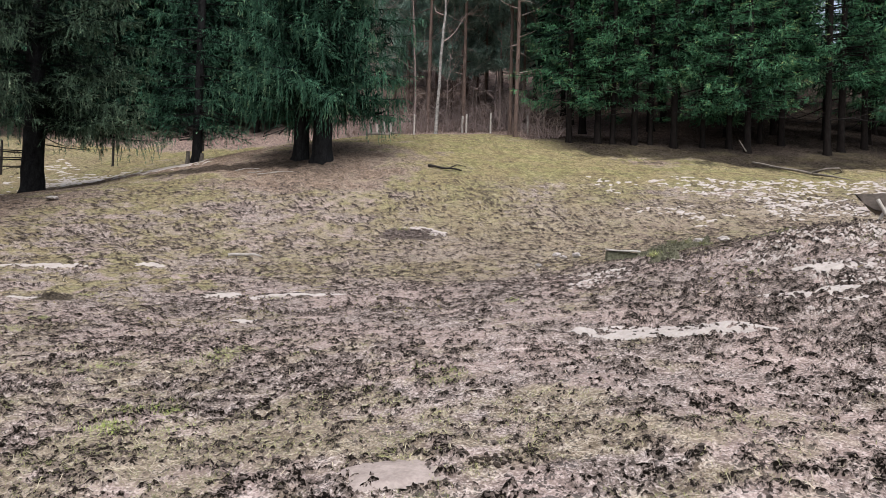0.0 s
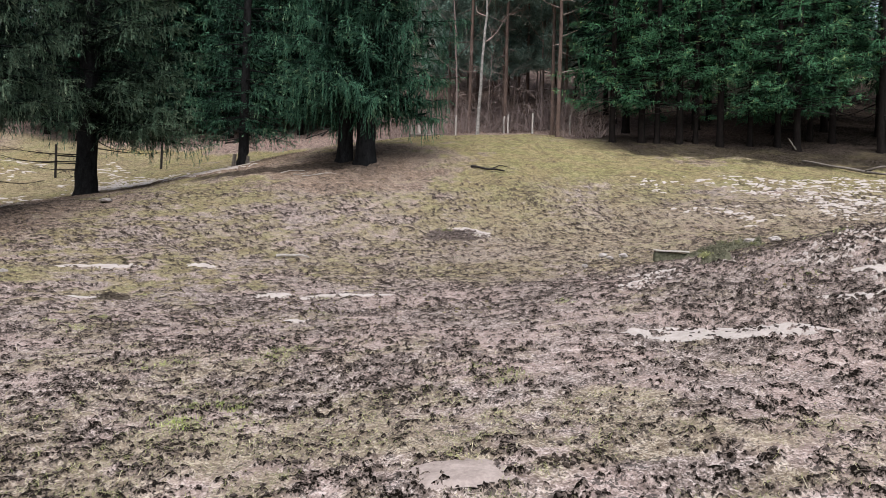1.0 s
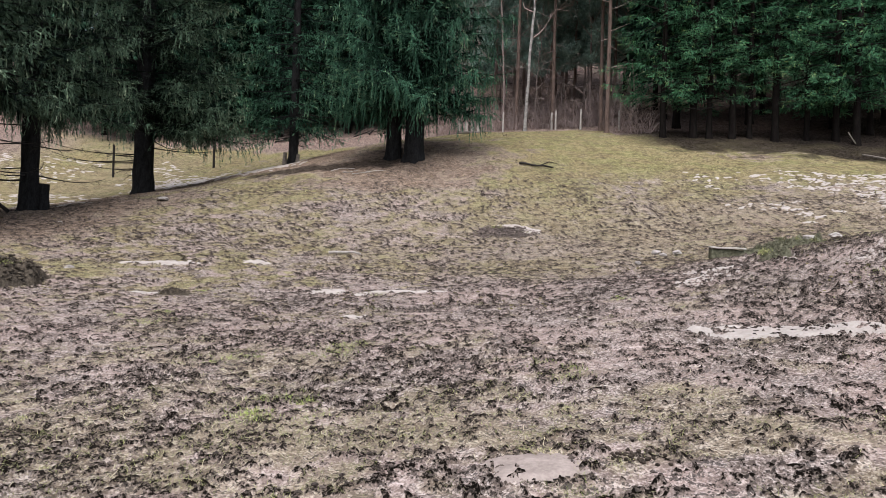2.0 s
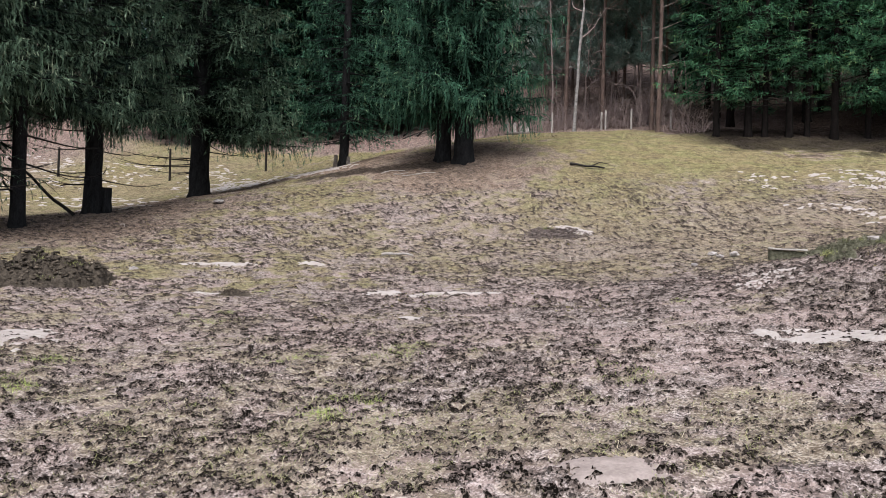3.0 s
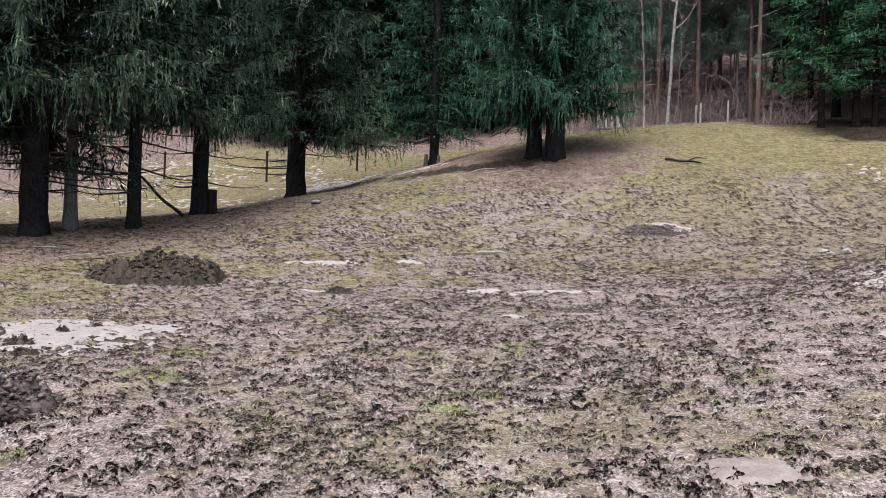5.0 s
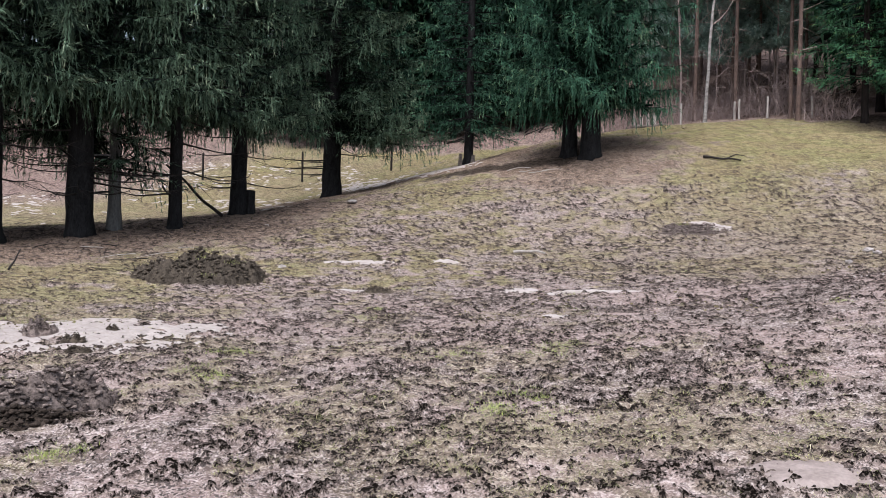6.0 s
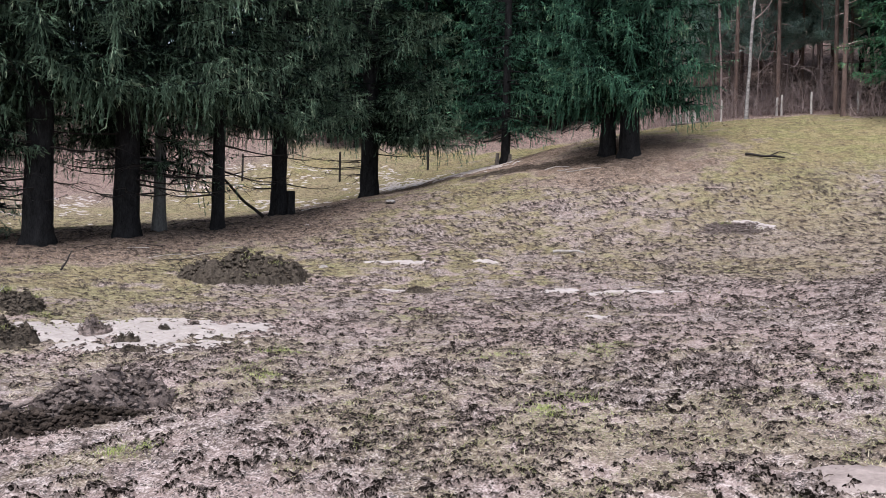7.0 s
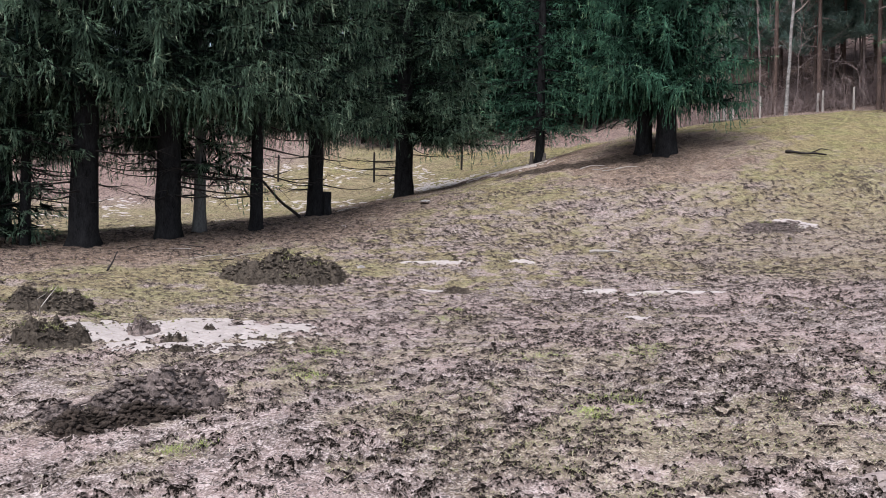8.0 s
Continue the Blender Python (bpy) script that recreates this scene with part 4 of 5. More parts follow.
def crumbs_of(x, y, z, size, g, ball, jag=0.3):
    """Uneven lumps of earth at the given places, tumbled every way: points and triangles."""
    p, f = ball
    n = len(x)
    shape = p[None] * (1 + jag * g.normal(size=(n, len(p), 1)))
    q = g.normal(size=(n, 4))
    w, i, j, k = (q / np.linalg.norm(q, axis=1, keepdims=True)).T
    turn = np.stack([np.stack([1 - 2 * (j * j + k * k), 2 * (i * j - k * w), 2 * (i * k + j * w)], 1),
                     np.stack([2 * (i * j + k * w), 1 - 2 * (i * i + k * k), 2 * (j * k - i * w)], 1),
                     np.stack([2 * (i * k - j * w), 2 * (j * k + i * w), 1 - 2 * (i * i + j * j)], 1)], 1)
    shape = np.einsum("nab,nvb->nva", turn, shape) * np.stack([size * g.uniform(0.9, 1.7, n), size * g.uniform(0.9, 1.5, n), size * g.uniform(0.55, 0.95, n)], 1)[:, None]
    v = shape + np.stack([x, y, z], 1)[:, None]
    return v.reshape(-1, 3), (f[None] + (np.arange(n) * len(p))[:, None, None]).reshape(-1, 3)


def tuft_on(ob, x, y, z, count, spread, ln, seed):
    """A tuft of thin grass on a mound."""
    g = np.random.default_rng(seed)
    b = np.stack([x + g.normal(size=count) * spread, y + g.normal(size=count) * spread, z + g.uniform(-0.03, 0.02, count)], 1)
    w = g.normal(size=(count, 3)) * 0.7 + np.array([0, 0, 0.8])
    w /= np.linalg.norm(w, axis=1, keepdims=True)
    le = ln * g.uniform(0.5, 1.3, count)
    tagged(part("grass_tuft", quick_mesh("grass_tuft", *sprigs(b, w, le, np.full(count, 0.004), g), BLADES), ob, "olive tuft of grass"), kind="stuff")


def heap(name, x, y, lx, ly, lz, seed, material, label, rough_value=0.45, turn=0, tufts=0):
    """A mound of torn earth: an uneven broken core under small crumbs that thin out at its foot."""
    g = np.random.default_rng(seed)
    c, s = math.cos(radians(turn)), math.sin(radians(turn))
    na, nr = (120, 50) if lx > 0.4 else (48, 20)
    a = np.arange(na) / na * 2 * np.pi
    rr = np.linspace(0, 1.2, nr)
    u, v = lx * rr[:, None] * np.cos(a)[None], ly * rr[:, None] * np.sin(a)[None]
    px, py = x + c * u - s * v, y + s * u + c * v

    def top(qx, qy, d):
        k = 1.0 / lx
        d = d + 0.28 * layers(qx * k * 1.6, qy * k * 1.6, seed + 5, 3)
        body = np.maximum(0, 1 - d ** 2) ** 0.7
        lumps, chance = cells(qx * k * 3.4, qy * k * 3.4, seed + 7)
        fine, tiny = cells(qx * k * 9, qy * k * 9, seed + 8)
        return lz * (body * (0.62 + 0.5 * layers(qx * k * 2.2, qy * k * 2.2, seed, 3)) + 0.62 * np.sqrt(body) * np.sqrt(np.maximum(0, 1 - (lumps / 0.75) ** 2)) * (0.6 + 0.5 * chance) + 0.24 * np.sqrt(body) * np.maximum(0, 1 - fine / 0.7) * (0.8 + 0.6 * tiny) + 0.10 * np.sqrt(body) * layers(qx * k * 14, qy * k * 14, seed + 9, 3, 0.7))

    z = land(px, py) - 0.05 + top(px, py, rr[:, None] + 0 * u)
    core = np.stack([px, py, z], -1).reshape(-1, 3)
    i, j = np.arange(nr - 1)[:, None] * na, np.arange(na)[None]
    k = (j + 1) % na
    q = np.stack([i + j, i + na + j, i + na + k, i + k], -1).reshape(-1, 4)
    tri = np.vstack([q[:, :3], q[:, [0, 2, 3]]])
    n = int(200 + 2400 * min(lx, 1.1))
    d = g.uniform(0, 1, n) ** 0.6 * 1.35
    b = g.uniform(0, 6.28, n)
    u, v = lx * d * np.cos(b), ly * d * np.sin(b)
    qx, qy = x + c * u - s * v, y + s * u + c * v
    size = (0.005 + 0.036 * lx * g.uniform(0, 1, n) ** 3.0) * np.clip(1.35 - 0.6 * d, 0.3, 1)
    qz = land(qx, qy) - 0.03 + top(qx, qy, d) + size * 0.2
    vv, ff = joined([(core, tri), crumbs_of(qx, qy, qz, size, g, ICO, 0.3)])
    ob = new(name, quick_mesh(name, vv - np.array([x, y, gz(x, y)]), ff, material, True))
    ob.matrix_basis = pose(x, y, gz(x, y))
    for t in range(tufts):
        e, f = g.uniform(0.1, 0.9), g.uniform(0, 6.28)
        ux, uy = lx * e * math.cos(f), ly * e * math.sin(f)
        wx, wy = c * ux - s * uy, s * ux + c * uy
        zz = float(land(x + wx, y + wy) - 0.05 + top(np.array(x + wx), np.array(y + wy), np.array(e))) - gz(x, y)
        tuft_on(ob, wx, wy, zz, 70, 0.05 * (0.6 + lx), 0.07, seed * 10 + t)
    return tagged(ob, label, "earth mound")


heap("earth_mound", -9.15, 10.75, 1.10, 0.62, 0.40, 1, MOUND, "dark low heap of peaty soil and dung on the grass", 0.5, 25, 9)
heap("earth_mound", -7.95, 4.95, 0.42, 0.33, 0.22, 2, MOUND, "churned clod of earth with a tuft of grass", 0.55, 20, 4)
heap("earth_clod", -7.5, 5.85, 0.20, 0.15, 0.14, 3, MOUND_PALE, "round earth clod lying on the snow", 0.4)
heap("earth_mound", -4.85, 3.2, 0.60, 0.30, 0.20, 4, MOUND_PALE, "long ridge of churned mud", 0.6, 50, 2)
# low dark heap added in place of the shadow in the hollow before the ridge
heap("earth_mound", -4.62, 2.98, 0.56, 0.17, 0.085, 24, DUNG, "low black mud heap standing in for shade below a ridge", 0.6, 50)
heap("earth_clod", -6.75, 5.55, 0.15, 0.11, 0.09, 5, MOUND, "small dark clod on the snow", 0.5)
heap("earth_clod", -6.9, 6.3, 0.12, 0.09, 0.08, 6, MOUND, "small dark clod on the snow", 0.5)
heap("earth_clod", -6.3, 5.2, 0.14, 0.10, 0.07, 16, MOUND, "small dark clod on the snow", 0.5)
heap("earth_clod", -6.3, 6.35, 0.08, 0.07, 0.05, 17, MOUND, "small dark clod on the snow", 0.5)
heap("earth_mound", -9.9, 6.5, 0.70, 0.45, 0.22, 7, MOUND, "dark heap of churned earth beside snow", 0.55, 10, 5)
heap("earth_mound", -5.75, 10.95, 0.22, 0.13, 0.08, 8, MOUND, "dark clod of peat beside melting snow", 0.5, 20)
heap("earth_mound", -0.9, 18.75, 0.75, 0.42, 0.085, 9, MOUND_PALE, "low churned earth mound in the grass", 0.55, 5, 3)

# dung pellets by the mud patch
r3 = np.random.default_rng(4)
pel = bmesh.new()
for k in range(46):
    x, y = 0.22 + r3.normal() * 0.07, 3.23 + r3.normal() * 0.045
    m = Matrix.Translation((x, y, float(ground(x, y)) + 0.006)) @ Matrix.Rotation(r3.uniform(0, 6), 4, "Z") @ Matrix.Diagonal((0.013, 0.010, 0.009, 1))
    bmesh.ops.create_icosphere(pel, subdivisions=1, radius=1, matrix=m)
tagged(new("dung_pellets", from_bm("dung_pellets", pel, DUNG, True)), "scatter of dark dung pellets on the mud", "dung", kind="stuff")

# stones
for k, (x, y, s) in enumerate(((5.66, 16.33, 0.13), (2.46, 15.93, 0.10), (2.85, 15.74, 0.10), (-11.6, 21.8, 0.2), (2.55, 15.6, 0.07), (6.2, 16.3, 0.12), (1.9, 14.6, 0.07), (-8.6, 12.6, 0.09))):
    ob = new("stone", from_bm("stone", lump(60 + k, s, s * 0.8, s * (0.3 if s > 0.15 else 0.5), 0.45, 3), STONE, False))
    ob.matrix_basis = pose(x, y, gz(x, y) + 0.01, 0, 0, 40 * k)
    tagged(ob, "pale field stone lying in the turf", "stone", "stones")


def log(name, pts, r0, r1, material, label, category="log", parts=()):
    """A fallen stem along ground points, with side branches as parts."""
    n = 14
    t = np.linspace(0, 1, n)
    k = np.linspace(0, 1, len(pts))
    p = np.stack([np.interp(t, k, [q[c] for q in pts]) for c in range(3)], 1)
    x0, y0 = p[0, 0], p[0, 1]
    z0 = gz(x0, y0)
    w = np.stack([p[:, 0], p[:, 1], land(p[:, 0], p[:, 1]) + p[:, 2]], 1)
    w[:, 2] += 0.3 * r0 * np.sin(t * 11)
    w -= np.array([x0, y0, z0])
    ob = new(name, quick_mesh(name, *tube(w, np.linspace(r0, r1, n), 8), material, True))
    ob.matrix_basis = pose(x0, y0, z0)
    for q, rr in parts:
        q = np.array(q, float)
        q[:, 2] += land(q[:, 0], q[:, 1])
        part("side_branch", quick_mesh("side_branch", *tube(q - np.array([x0, y0, z0]), np.linspace(rr, rr * 0.3, len(q)), 8), material, True), ob)
    return tagged(ob, label, category)


log("fallen_log", [(11.9, 28.6, 0.10), (12.6, 27.5, 0.09), (13.3, 26.4, 0.07)], 0.03, 0.055, OLD_WOOD, "pale fallen dead stem with curled branches on the grass", parts=(
    ([(13.2, 26.5, 0.1), (13.5, 26.1, 0.32), (13.9, 26.0, 0.36), (14.1, 26.2, 0.2), (13.9, 26.4, 0.08)], 0.05), ([(13.2, 26.4, 0.08), (13.6, 25.8, 0.1), (14.0, 25.4, 0.05)], 0.05), ([(11.7, 28.7, 0.5), (11.5, 28.9, 0.9)], 0.03)))
log("fallen_branch", [(-0.6, 25.4, 0.06), (0.0, 25.2, 0.05), (0.55, 25.1, 0.04)], 0.045, 0.025, DEAD, "dark fallen branch on the hillside grass", "branch", parts=(([(0.1, 25.2, 0.05), (0.4, 25.3, 0.16), (0.7, 25.3, 0.1)], 0.025),))
log("fallen_branch", [(-14.6, 18.9, 0.06), (-14.9, 18.4, 0.55), (-15.2, 17.9, 1.2), (-15.5, 17.4, 1.75)], 0.055, 0.03, DEAD, "dead branch leaning down from the spruces to the ground", "branch")
log("fallen_branch", [(-3.6, 34.0, 0.06), (-2.8, 35.4, 0.05), (-2.3, 36.6, 0.05)], 0.10, 0.06, OLD_WOOD, "grey fallen stem at the edge of the hilltop grass", "branch")
log("fallen_branch", [(-4.6, 15.8, 0.03), (-4.2, 15.9, 0.05), (-3.9, 15.9, 0.03)], 0.035, 0.02, PALE_WOOD, "short pale stick on the pasture", "branch")
log("fallen_branch", [(-9.35, 5.9, 0.03), (-9.15, 5.75, 0.16), (-9.05, 5.9, 0.42)], 0.009, 0.004, PALE_WOOD, "thin pale twig sticking up from an earth heap", "branch", parts=(([(-9.15, 5.75, 0.16), (-9.0, 5.6, 0.3), (-8.85, 5.6, 0.38)], 0.006),))
log("fallen_branch", [(-12.4, 9.6, 0.02), (-12.6, 9.9, 0.14), (-12.7, 10.1, 0.32)], 0.02, 0.01, DEAD, "dark twig standing in the turf", "branch")
for k, (x, y) in enumerate(((-6.6, 24.6), (-6.2, 24.3), (-5.8, 24.4), (-7.1, 24.9))):
    log("fallen_branch", [(x, y, 0.03), (x + 0.25, y + 0.12 * (k - 1), 0.05), (x + 0.5 + 0.1 * k, y + 0.15, 0.03)], 0.018, 0.008, PALE_WOOD, "pale dead stick under the hill spruces", "branch")

# brush along the wood edge and sticks by the old spruces
rs = random.Random(9)
for k in range(16):
    x, y = (-16.0, -12.6, -9.9)[k % 3] + rs.uniform(-1.6, 1.6), 44.6 + rs.uniform(-0.6, 0.8)
    a, d = rs.uniform(-0.5, 0.5), rs.uniform(0.9, 2.2)
    log("fallen_branch", [(x, y, 0.05), (x + 0.5 * d * math.cos(a), y + 0.5 * d * math.sin(a), rs.uniform(0.2, 0.7)), (x + d * math.cos(a), y + d * math.sin(a), rs.uniform(0.05, 0.9))], rs.uniform(0.03, 0.06), 0.015, (DEAD, OLD_WOOD)[k % 2], "weathered fallen branch in the brush at the wood edge", "branch")
for k in range(14):
    x, y = rs.uniform(-14.6, -11.2), rs.uniform(11.5, 21.0)
    a, d = rs.uniform(0, 6.3), rs.uniform(0.4, 1.2)
    log("fallen_branch", [(x, y, 0.02), (x + 0.5 * d * math.cos(a + 0.2), y + 0.5 * d * math.sin(a + 0.2), rs.uniform(0.03, 0.08)), (x + d * math.cos(a), y + d * math.sin(a), 0.02)], rs.uniform(0.006, 0.014), 0.004, (DEAD, PALE_WOOD)[k % 2], ("dark", "pale")[k % 2] + " thin dead stick on the needle-strewn turf", "branch")

# old plank with moss on the bank
plank = new("plank", from_bm("plank", slab(0.66, 0.16, 0.035, 0.008, 3, 0.012, 8), PALE_WOOD))
plank.matrix_basis = pose(3.50, 14.35, gz(3.50, 14.35) + 0.15, 0, 2, 4)
tagged(plank, "weathered grey plank half sunk in the muddy bank", "plank")
beam = new("timber", from_bm("timber", slab(0.60, 0.16, 0.20, 0.02, 5, 0.025, 8), MOSS))
beam.matrix_basis = pose(3.48, 14.40, gz(3.48, 14.40) - 0.05, 0, 2, 6)
tagged(beam, "mossy timber under the weathered plank", "timber")
for mx, my, lx, ly, lz, sd, tn in ((4.1, 14.35, 0.36, 0.25, 0.17, 12, 10), (4.55, 14.2, 0.42, 0.25, 0.22, 14, 20), (4.95, 14.2, 0.3, 0.2, 0.17, 15, 0), (3.45, 11.6, 0.28, 0.16, 0.16, 13, 30)):
    heap("moss_mound", mx, my, lx, ly, lz, sd, MOSS, "low tufted cushion of green moss on the bank", 0.4, tn, 3)

# stumps
def stump(x, y, r, hgt, material, label):
    v, f = tube([(0, 0, -0.15), (0, 0, 0.05), (0.01, 0, hgt * 0.5), (0.02, 0.01, hgt)], [r * 1.5, r * 1.25, r * 1.02, r], 8)
    ob = new("tree_stump", quick_mesh("tree_stump", v, f, material, False))
    ob.matrix_basis = pose(x, y, gz(x, y), 0, 0, 25)
    return tagged(ob, label, "stump")


stump(-10.55, 30.1, 0.08, 0.5, OLD_WOOD, "broken grey stump beside the thin spruce")
stump(-9.95, 30.0, 0.07, 0.3, OLD_WOOD, "low broken stump at the foot of the thin spruce")
stump(-14.45, 20.1, 0.17, 0.75, BARK, "dark broken stump leaning against a spruce trunk")

# fence posts along the top of the pasture
def fence_post(x, y, r, hgt, material, label):
    v, f = tube([(0, 0, -0.2), (0, 0, hgt * 0.5), (0.015, 0, hgt * 0.97), (0.015, 0, hgt)], [r, r, r * 0.96, r * 0.6], 8)
    ob = new("fence_post", quick_mesh("fence_post", v, f, material, False))
    ob.matrix_basis = pose(x, y, gz(x, y), 0, 0, 37 * x)
    return tagged(ob, label, "fence post", "fence posts at the wood edge")


for x, y, r, hgt in ((2.20, 37.0, 0.05, 1.0), (1.0, 37.8, 0.05, 0.95), (0.8, 37.9, 0.06, 0.85), (-1.65, 37.3, 0.045, 1.0), (-2.94, 38.1, 0.10, 0.6), (-3.25, 38.0, 0.09, 0.7), (-3.55, 37.8, 0.08, 0.6), (-3.8, 36.6, 0.06, 0.8), (4.0, 36.4, 0.05, 0.9)):
    fence_post(x, y, r, hgt, PALE_WOOD, "pale weathered fence post at the wood edge")
for x, y, hgt in ((-21.9, 36.3, 1.7), (-17.4, 38.5, 1.5), (-13.6, 41.2, 1.5), (-28.0, 35.5, 1.6)):
    fence_post(x, y, 0.06, hgt, DEAD, "dark leaning fence post in the far meadow")

# feeding trough
trough = new("feeding_trough")
tx, ty = 8.52, 14.25
trough.matrix_basis = pose(tx, ty, gz(tx, ty), 0, 0, 57)
a = np.linspace(np.pi, 2 * np.pi, 21)
outer = np.stack([0.50 * np.cos(a), -0.35 * (1 - np.abs(np.cos(a)) ** 2.3)], 1)
inner = outer * 0.965
ring = np.vstack([outer, inner[::-1]])
n = len(ring)
vv = np.vstack([np.column_stack([np.full(n, xx), ring[:, 0], ring[:, 1] + 0.80]) for xx in (0.0, 0.5, 1.0, 1.6)])
ff = np.vstack([[[s * n + j, s * n + (j + 1) % n, (s + 1) * n + (j + 1) % n, (s + 1) * n + j] for j in range(n)] for s in range(3)])
part("basin", quick_mesh("basin", vv, ff, STEEL, True), trough)
for xx in (0.004, 1.584):
    bm = bmesh.new()
    vs = [bm.verts.new((xx, p[0] * 0.96, p[1] * 0.96 + 0.80)) for p in outer]
    face = bm.faces.new(vs)
    ext = bmesh.ops.extrude_face_region(bm, geom=[face])
    bmesh.ops.translate(bm, vec=(0.012, 0, 0), verts=[g for g in ext["geom"] if isinstance(g, bmesh.types.BMVert)])
    part("end_plate", from_bm("end_plate", bm, STEEL), trough, "stained half-round steel end plate")
for sgn in (-1, 1):
    v, f = tube([(-0.01, sgn * 0.50, 0.795), (0.8, sgn * 0.505, 0.795), (1.61, sgn * 0.50, 0.795)], [0.014, 0.014, 0.014], 8)
    part("rim", quick_mesh("rim", v, f, STEEL, True), trough, "rolled dark steel rim")
for xx in (-0.05, 1.64):
    for sgn in (-1, 1):
        k = xx + 0.035 * sgn
        v, f = tube([(k, sgn * 0.26, -0.1), (k, sgn * 0.05, 0.36), (k, -sgn * 0.12, 0.68)], [0.034, 0.034, 0.034], 8)
        part("leg", quick_mesh("leg", v, f, PALE_WOOD), trough, "pale wooden leg")
tagged(trough, "half-round steel feeding trough on pale crossed wooden legs", "trough")


# ---- fine cover ----
def scatter_points(count, seed, rmin, rmax, a0, a1):
    g = np.random.default_rng(seed)
    r = rmin * (rmax / rmin) ** g.uniform(0, 1, count)
    t = np.radians(g.uniform(a0, a1, count))
    return -0.35 - r * np.sin(t), -0.25 + r * np.cos(t), r, g


def grass_blades():
    x, y, r, g = scatter_points(15000, 71, 2.3, 26, -36, 60)
    cover = covers(x, y)[0]
    keep = g.uniform(0, 1, len(x)) < cover ** 1.2
    x, y, r = x[keep], y[keep], r[keep]
    # each tuft throws a handful of blades
    n = 16
    a0 = g.normal(size=(len(x), n)) * (0.022 + 0.002 * r)[:, None]
    b0 = g.normal(size=(len(x), n)) * (0.022 + 0.002 * r)[:, None]
    x, y, r = (x[:, None] + a0).ravel(), (y[:, None] + b0).ravel(), np.repeat(r, n)
    z = ground(x, y)
    n = len(x)
    a = g.uniform(0, 2 * np.pi, n)
    ln = g.uniform(0.008, 0.036, n) * (1 + r * 0.03)
    tilt = g.uniform(0.8, 1.5, n)
    way = np.stack([np.cos(a) * np.sin(tilt), np.sin(a) * np.sin(tilt), np.cos(tilt)], 1)
    side = np.stack([-np.sin(a), np.cos(a), np.zeros(n)], 1) * (0.0004 + 0.00026 * r)[:, None]
    b = np.stack([x, y, z - 0.002], 1)
    v = np.stack([b - side, b + side, b + way * ln[:, None]], 1).reshape(-1, 3)
    return tagged(new("grass", quick_mesh("grass", v, np.arange(3 * n).reshape(n, 3), BLADES)), "short thin winter grass in olive and straw tufts", "grass", kind="stuff")


def lush_tufts():
    """Fresh green tufts that stand out of the trodden turf."""
    x, y, r, g = scatter_points(1700, 75, 2.4, 13, -36, 60)
    keep = g.uniform(0, 1, len(x)) < covers(x, y)[0] * ramp(0.0, 0.7, layers(x * 1.1, y * 1.1, 83, 3))
    x, y, r = x[keep], y[keep], r[keep]
    n = 150
    wide = (0.035 + 0.006 * r) * g.uniform(0.6, 1.4, len(x))
    x, y, r = (x[:, None] + g.normal(size=(len(x), n)) * wide[:, None]).ravel(), (y[:, None] + g.normal(size=(len(x), n)) * wide[:, None]).ravel(), np.repeat(r, n)
    a, tilt, n = g.uniform(0, 2 * np.pi, len(x)), g.uniform(0.3, 1.3, len(x)), len(x)
    way = np.stack([np.cos(a) * np.sin(tilt), np.sin(a) * np.sin(tilt), np.cos(tilt)], 1)
    side = np.stack([-np.sin(a), np.cos(a), np.zeros(n)], 1) * (0.0005 + 0.00022 * r)[:, None]
    b = np.stack([x, y, ground(x, y) - 0.003], 1)
    v = np.stack([b - side, b + side, b + way * g.uniform(0.012, 0.045, n)[:, None]], 1).reshape(-1, 3)
    return tagged(new("green_grass", quick_mesh("green_grass", v, np.arange(3 * n).reshape(n, 3), GREEN_BLADES)), "fresh green grass tufts in the trodden mud", "grass", kind="stuff")


def clods():
    """Loose crumbs and clods of trodden mud."""
    x, y, r, g = scatter_points(90000, 72, 2.3, 24, -36, 60)
    gr = covers(x, y)[0]
    bank = ramp(1.4, 3.5, x) * ramp(14, 11, y)
    swarm = layers(x * 3.1, y * 3.1, 35, 3)
    keep = g.uniform(0, 1, len(x)) < (0.85 - 0.6 * gr + 0.4 * bank) * ramp(0.1, 0.8, relief(x, y)[2] + 0.25 * swarm)
    x, y, r, bank = x[keep], y[keep], r[keep], bank[keep]
    size = (0.003 + 0.008 * g.uniform(0, 1, len(x)) ** 3) * (0.75 + 0.06 * r) * (1 + 0.3 * bank)
    mesh = quick_mesh("mud_clods", *crumbs_of(x, y, ground(x, y) + size * 0.25, size, g, ICO), CRUMB)
    return tagged(new("mud_clods", mesh), "loose crumbs and clods of trodden dark mud", "mud", kind="stuff")


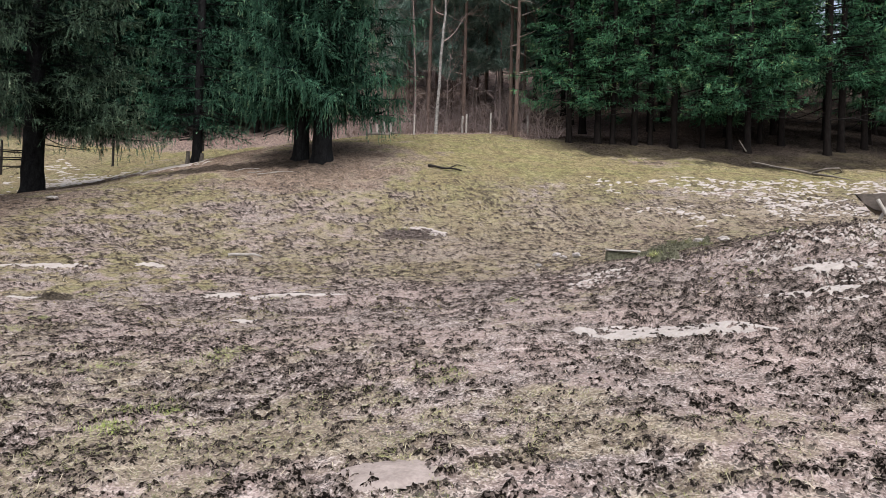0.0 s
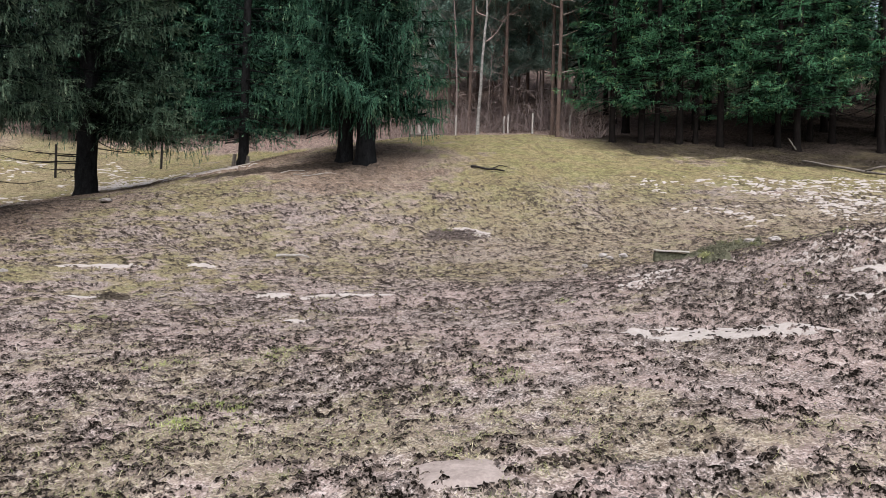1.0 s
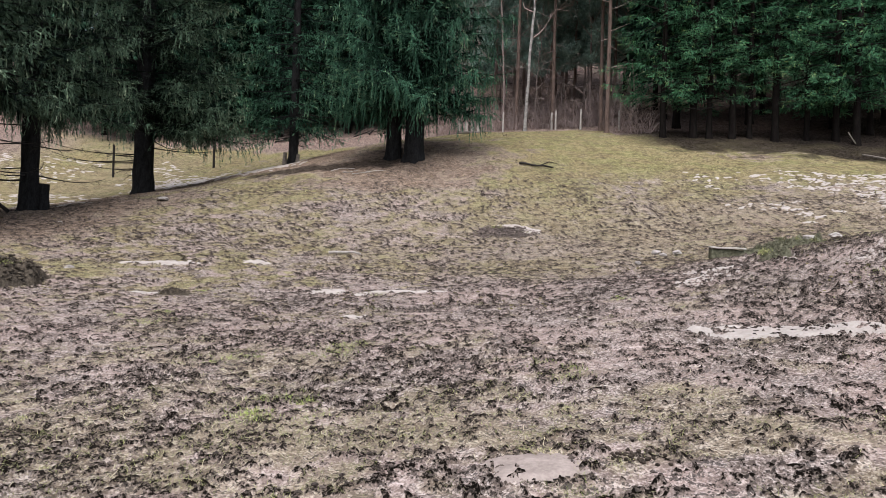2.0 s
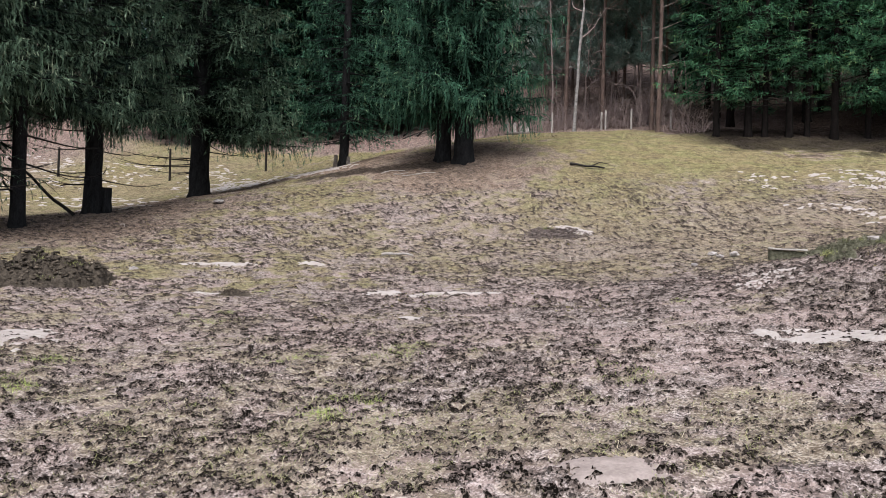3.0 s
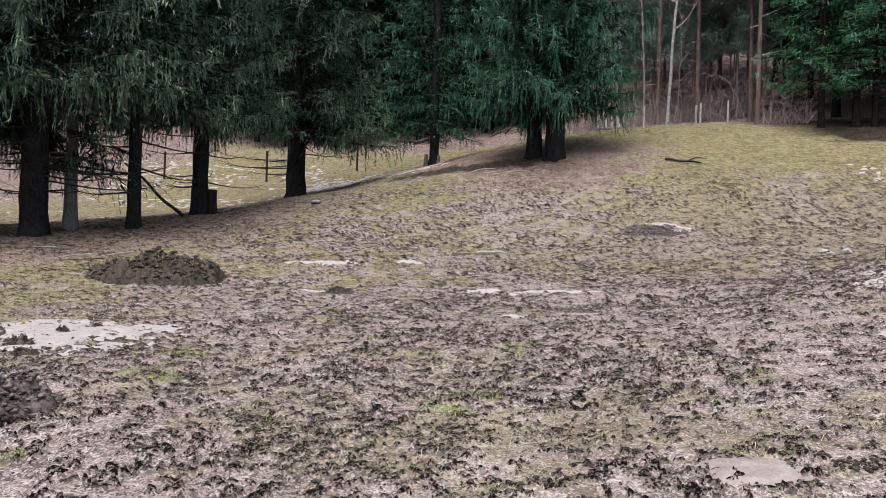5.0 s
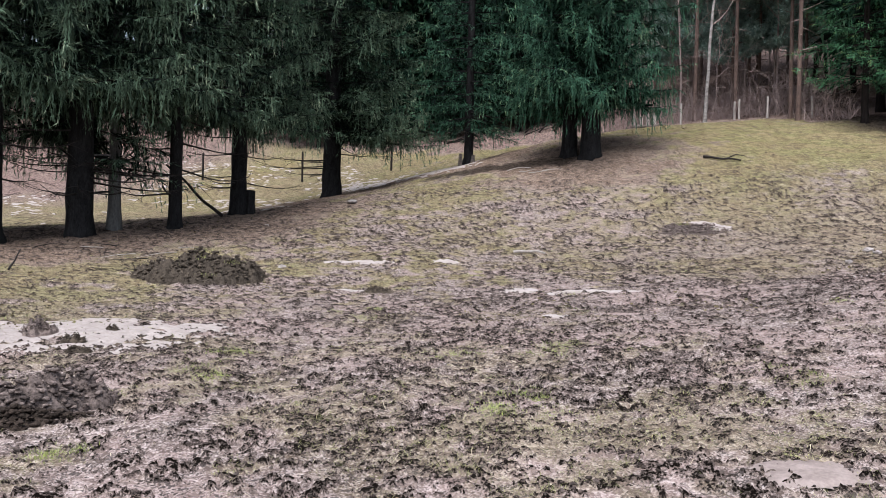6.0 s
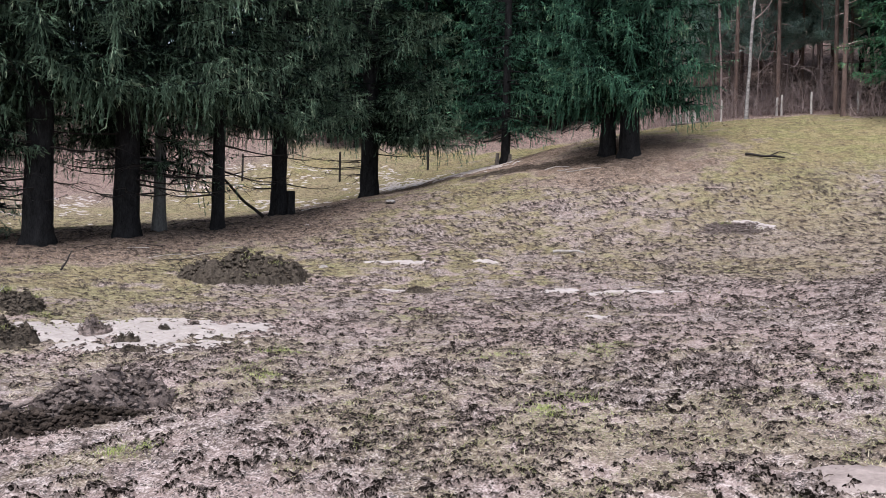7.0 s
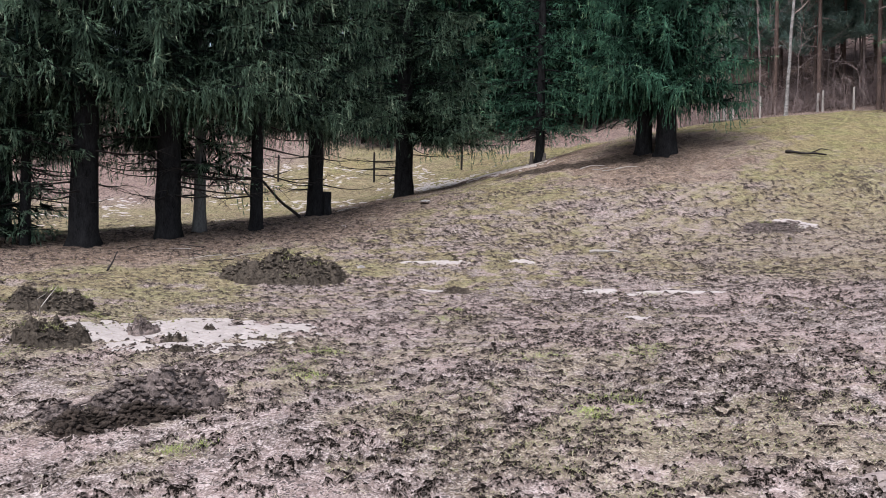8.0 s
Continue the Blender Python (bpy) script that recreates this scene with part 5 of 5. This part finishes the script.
def turf_tufts():
    """Small uneven tufts and crumbs in the hill's turf."""
    x, y, r, g = scatter_points(15000, 74, 9, 36, -36, 60)
    gr, li, so, dim = covers(x, y)
    keep = g.uniform(0, 1, len(x)) < ramp(-0.5, 0.6, layers(x * 0.7, y * 0.7, 39, 4)) * (1 - li) * (1 - dim)
    x, y, r = x[keep], y[keep], r[keep]
    size = (0.006 + 0.012 * g.uniform(0, 1, len(x)) ** 2.5) * (0.6 + 0.03 * r)
    mesh = quick_mesh("turf_tufts", *crumbs_of(x, y, land(x, y) + 0.6 * rough(x, y) + size * 0.2, size, g, ICO), TUSSOCK)
    return tagged(new("turf_tufts", mesh), "small brown and olive tufts in the rough turf", "grass", kind="stuff")


def dry_stalks():
    """Thin pale stalks lying flat on the mud."""
    x, y, r, g = scatter_points(3000, 73, 2.3, 16, -36, 60)
    keep = g.uniform(0, 1, len(x)) < 0.25 + 0.75 * ramp(-0.3, 0.5, layers(x * 1.1, y * 1.1, 19, 3))
    x, y, r = x[keep], y[keep], r[keep]
    n = len(x)
    a, ln = g.uniform(0, 2 * np.pi, n), g.uniform(0.02, 0.085, n) * (1 + 0.05 * r)
    w = (0.0005 + 0.0002 * r) * g.uniform(0.7, 1.4, n)
    ends = []
    for k in (-0.5, 0.0, 0.5):
        b = a + 0.5 * k * g.normal(size=n)
        px, py = x + k * ln * np.cos(b), y + k * ln * np.sin(b)
        ends.append((px, py, ground(px, py) + 0.006, b))
    rows = []
    for px, py, pz, b in ends:
        for s in (-1, 1):
            rows.append(np.stack([px - s * w * np.sin(b), py + s * w * np.cos(b), pz], 1))
    v = np.stack(rows, 1).reshape(-1, 3)
    i = np.arange(n)[:, None] * 6
    f = np.vstack([i + np.array([0, 2, 3, 1]), i + np.array([2, 4, 5, 3])])
    return tagged(new("dry_stalks", quick_mesh("dry_stalks", v, f, STRAW)), "pale dry stalks lying on the trodden mud", "dry grass", kind="stuff")


grass_blades()
lush_tufts()
dry_stalks()
clods()
turf_tufts()
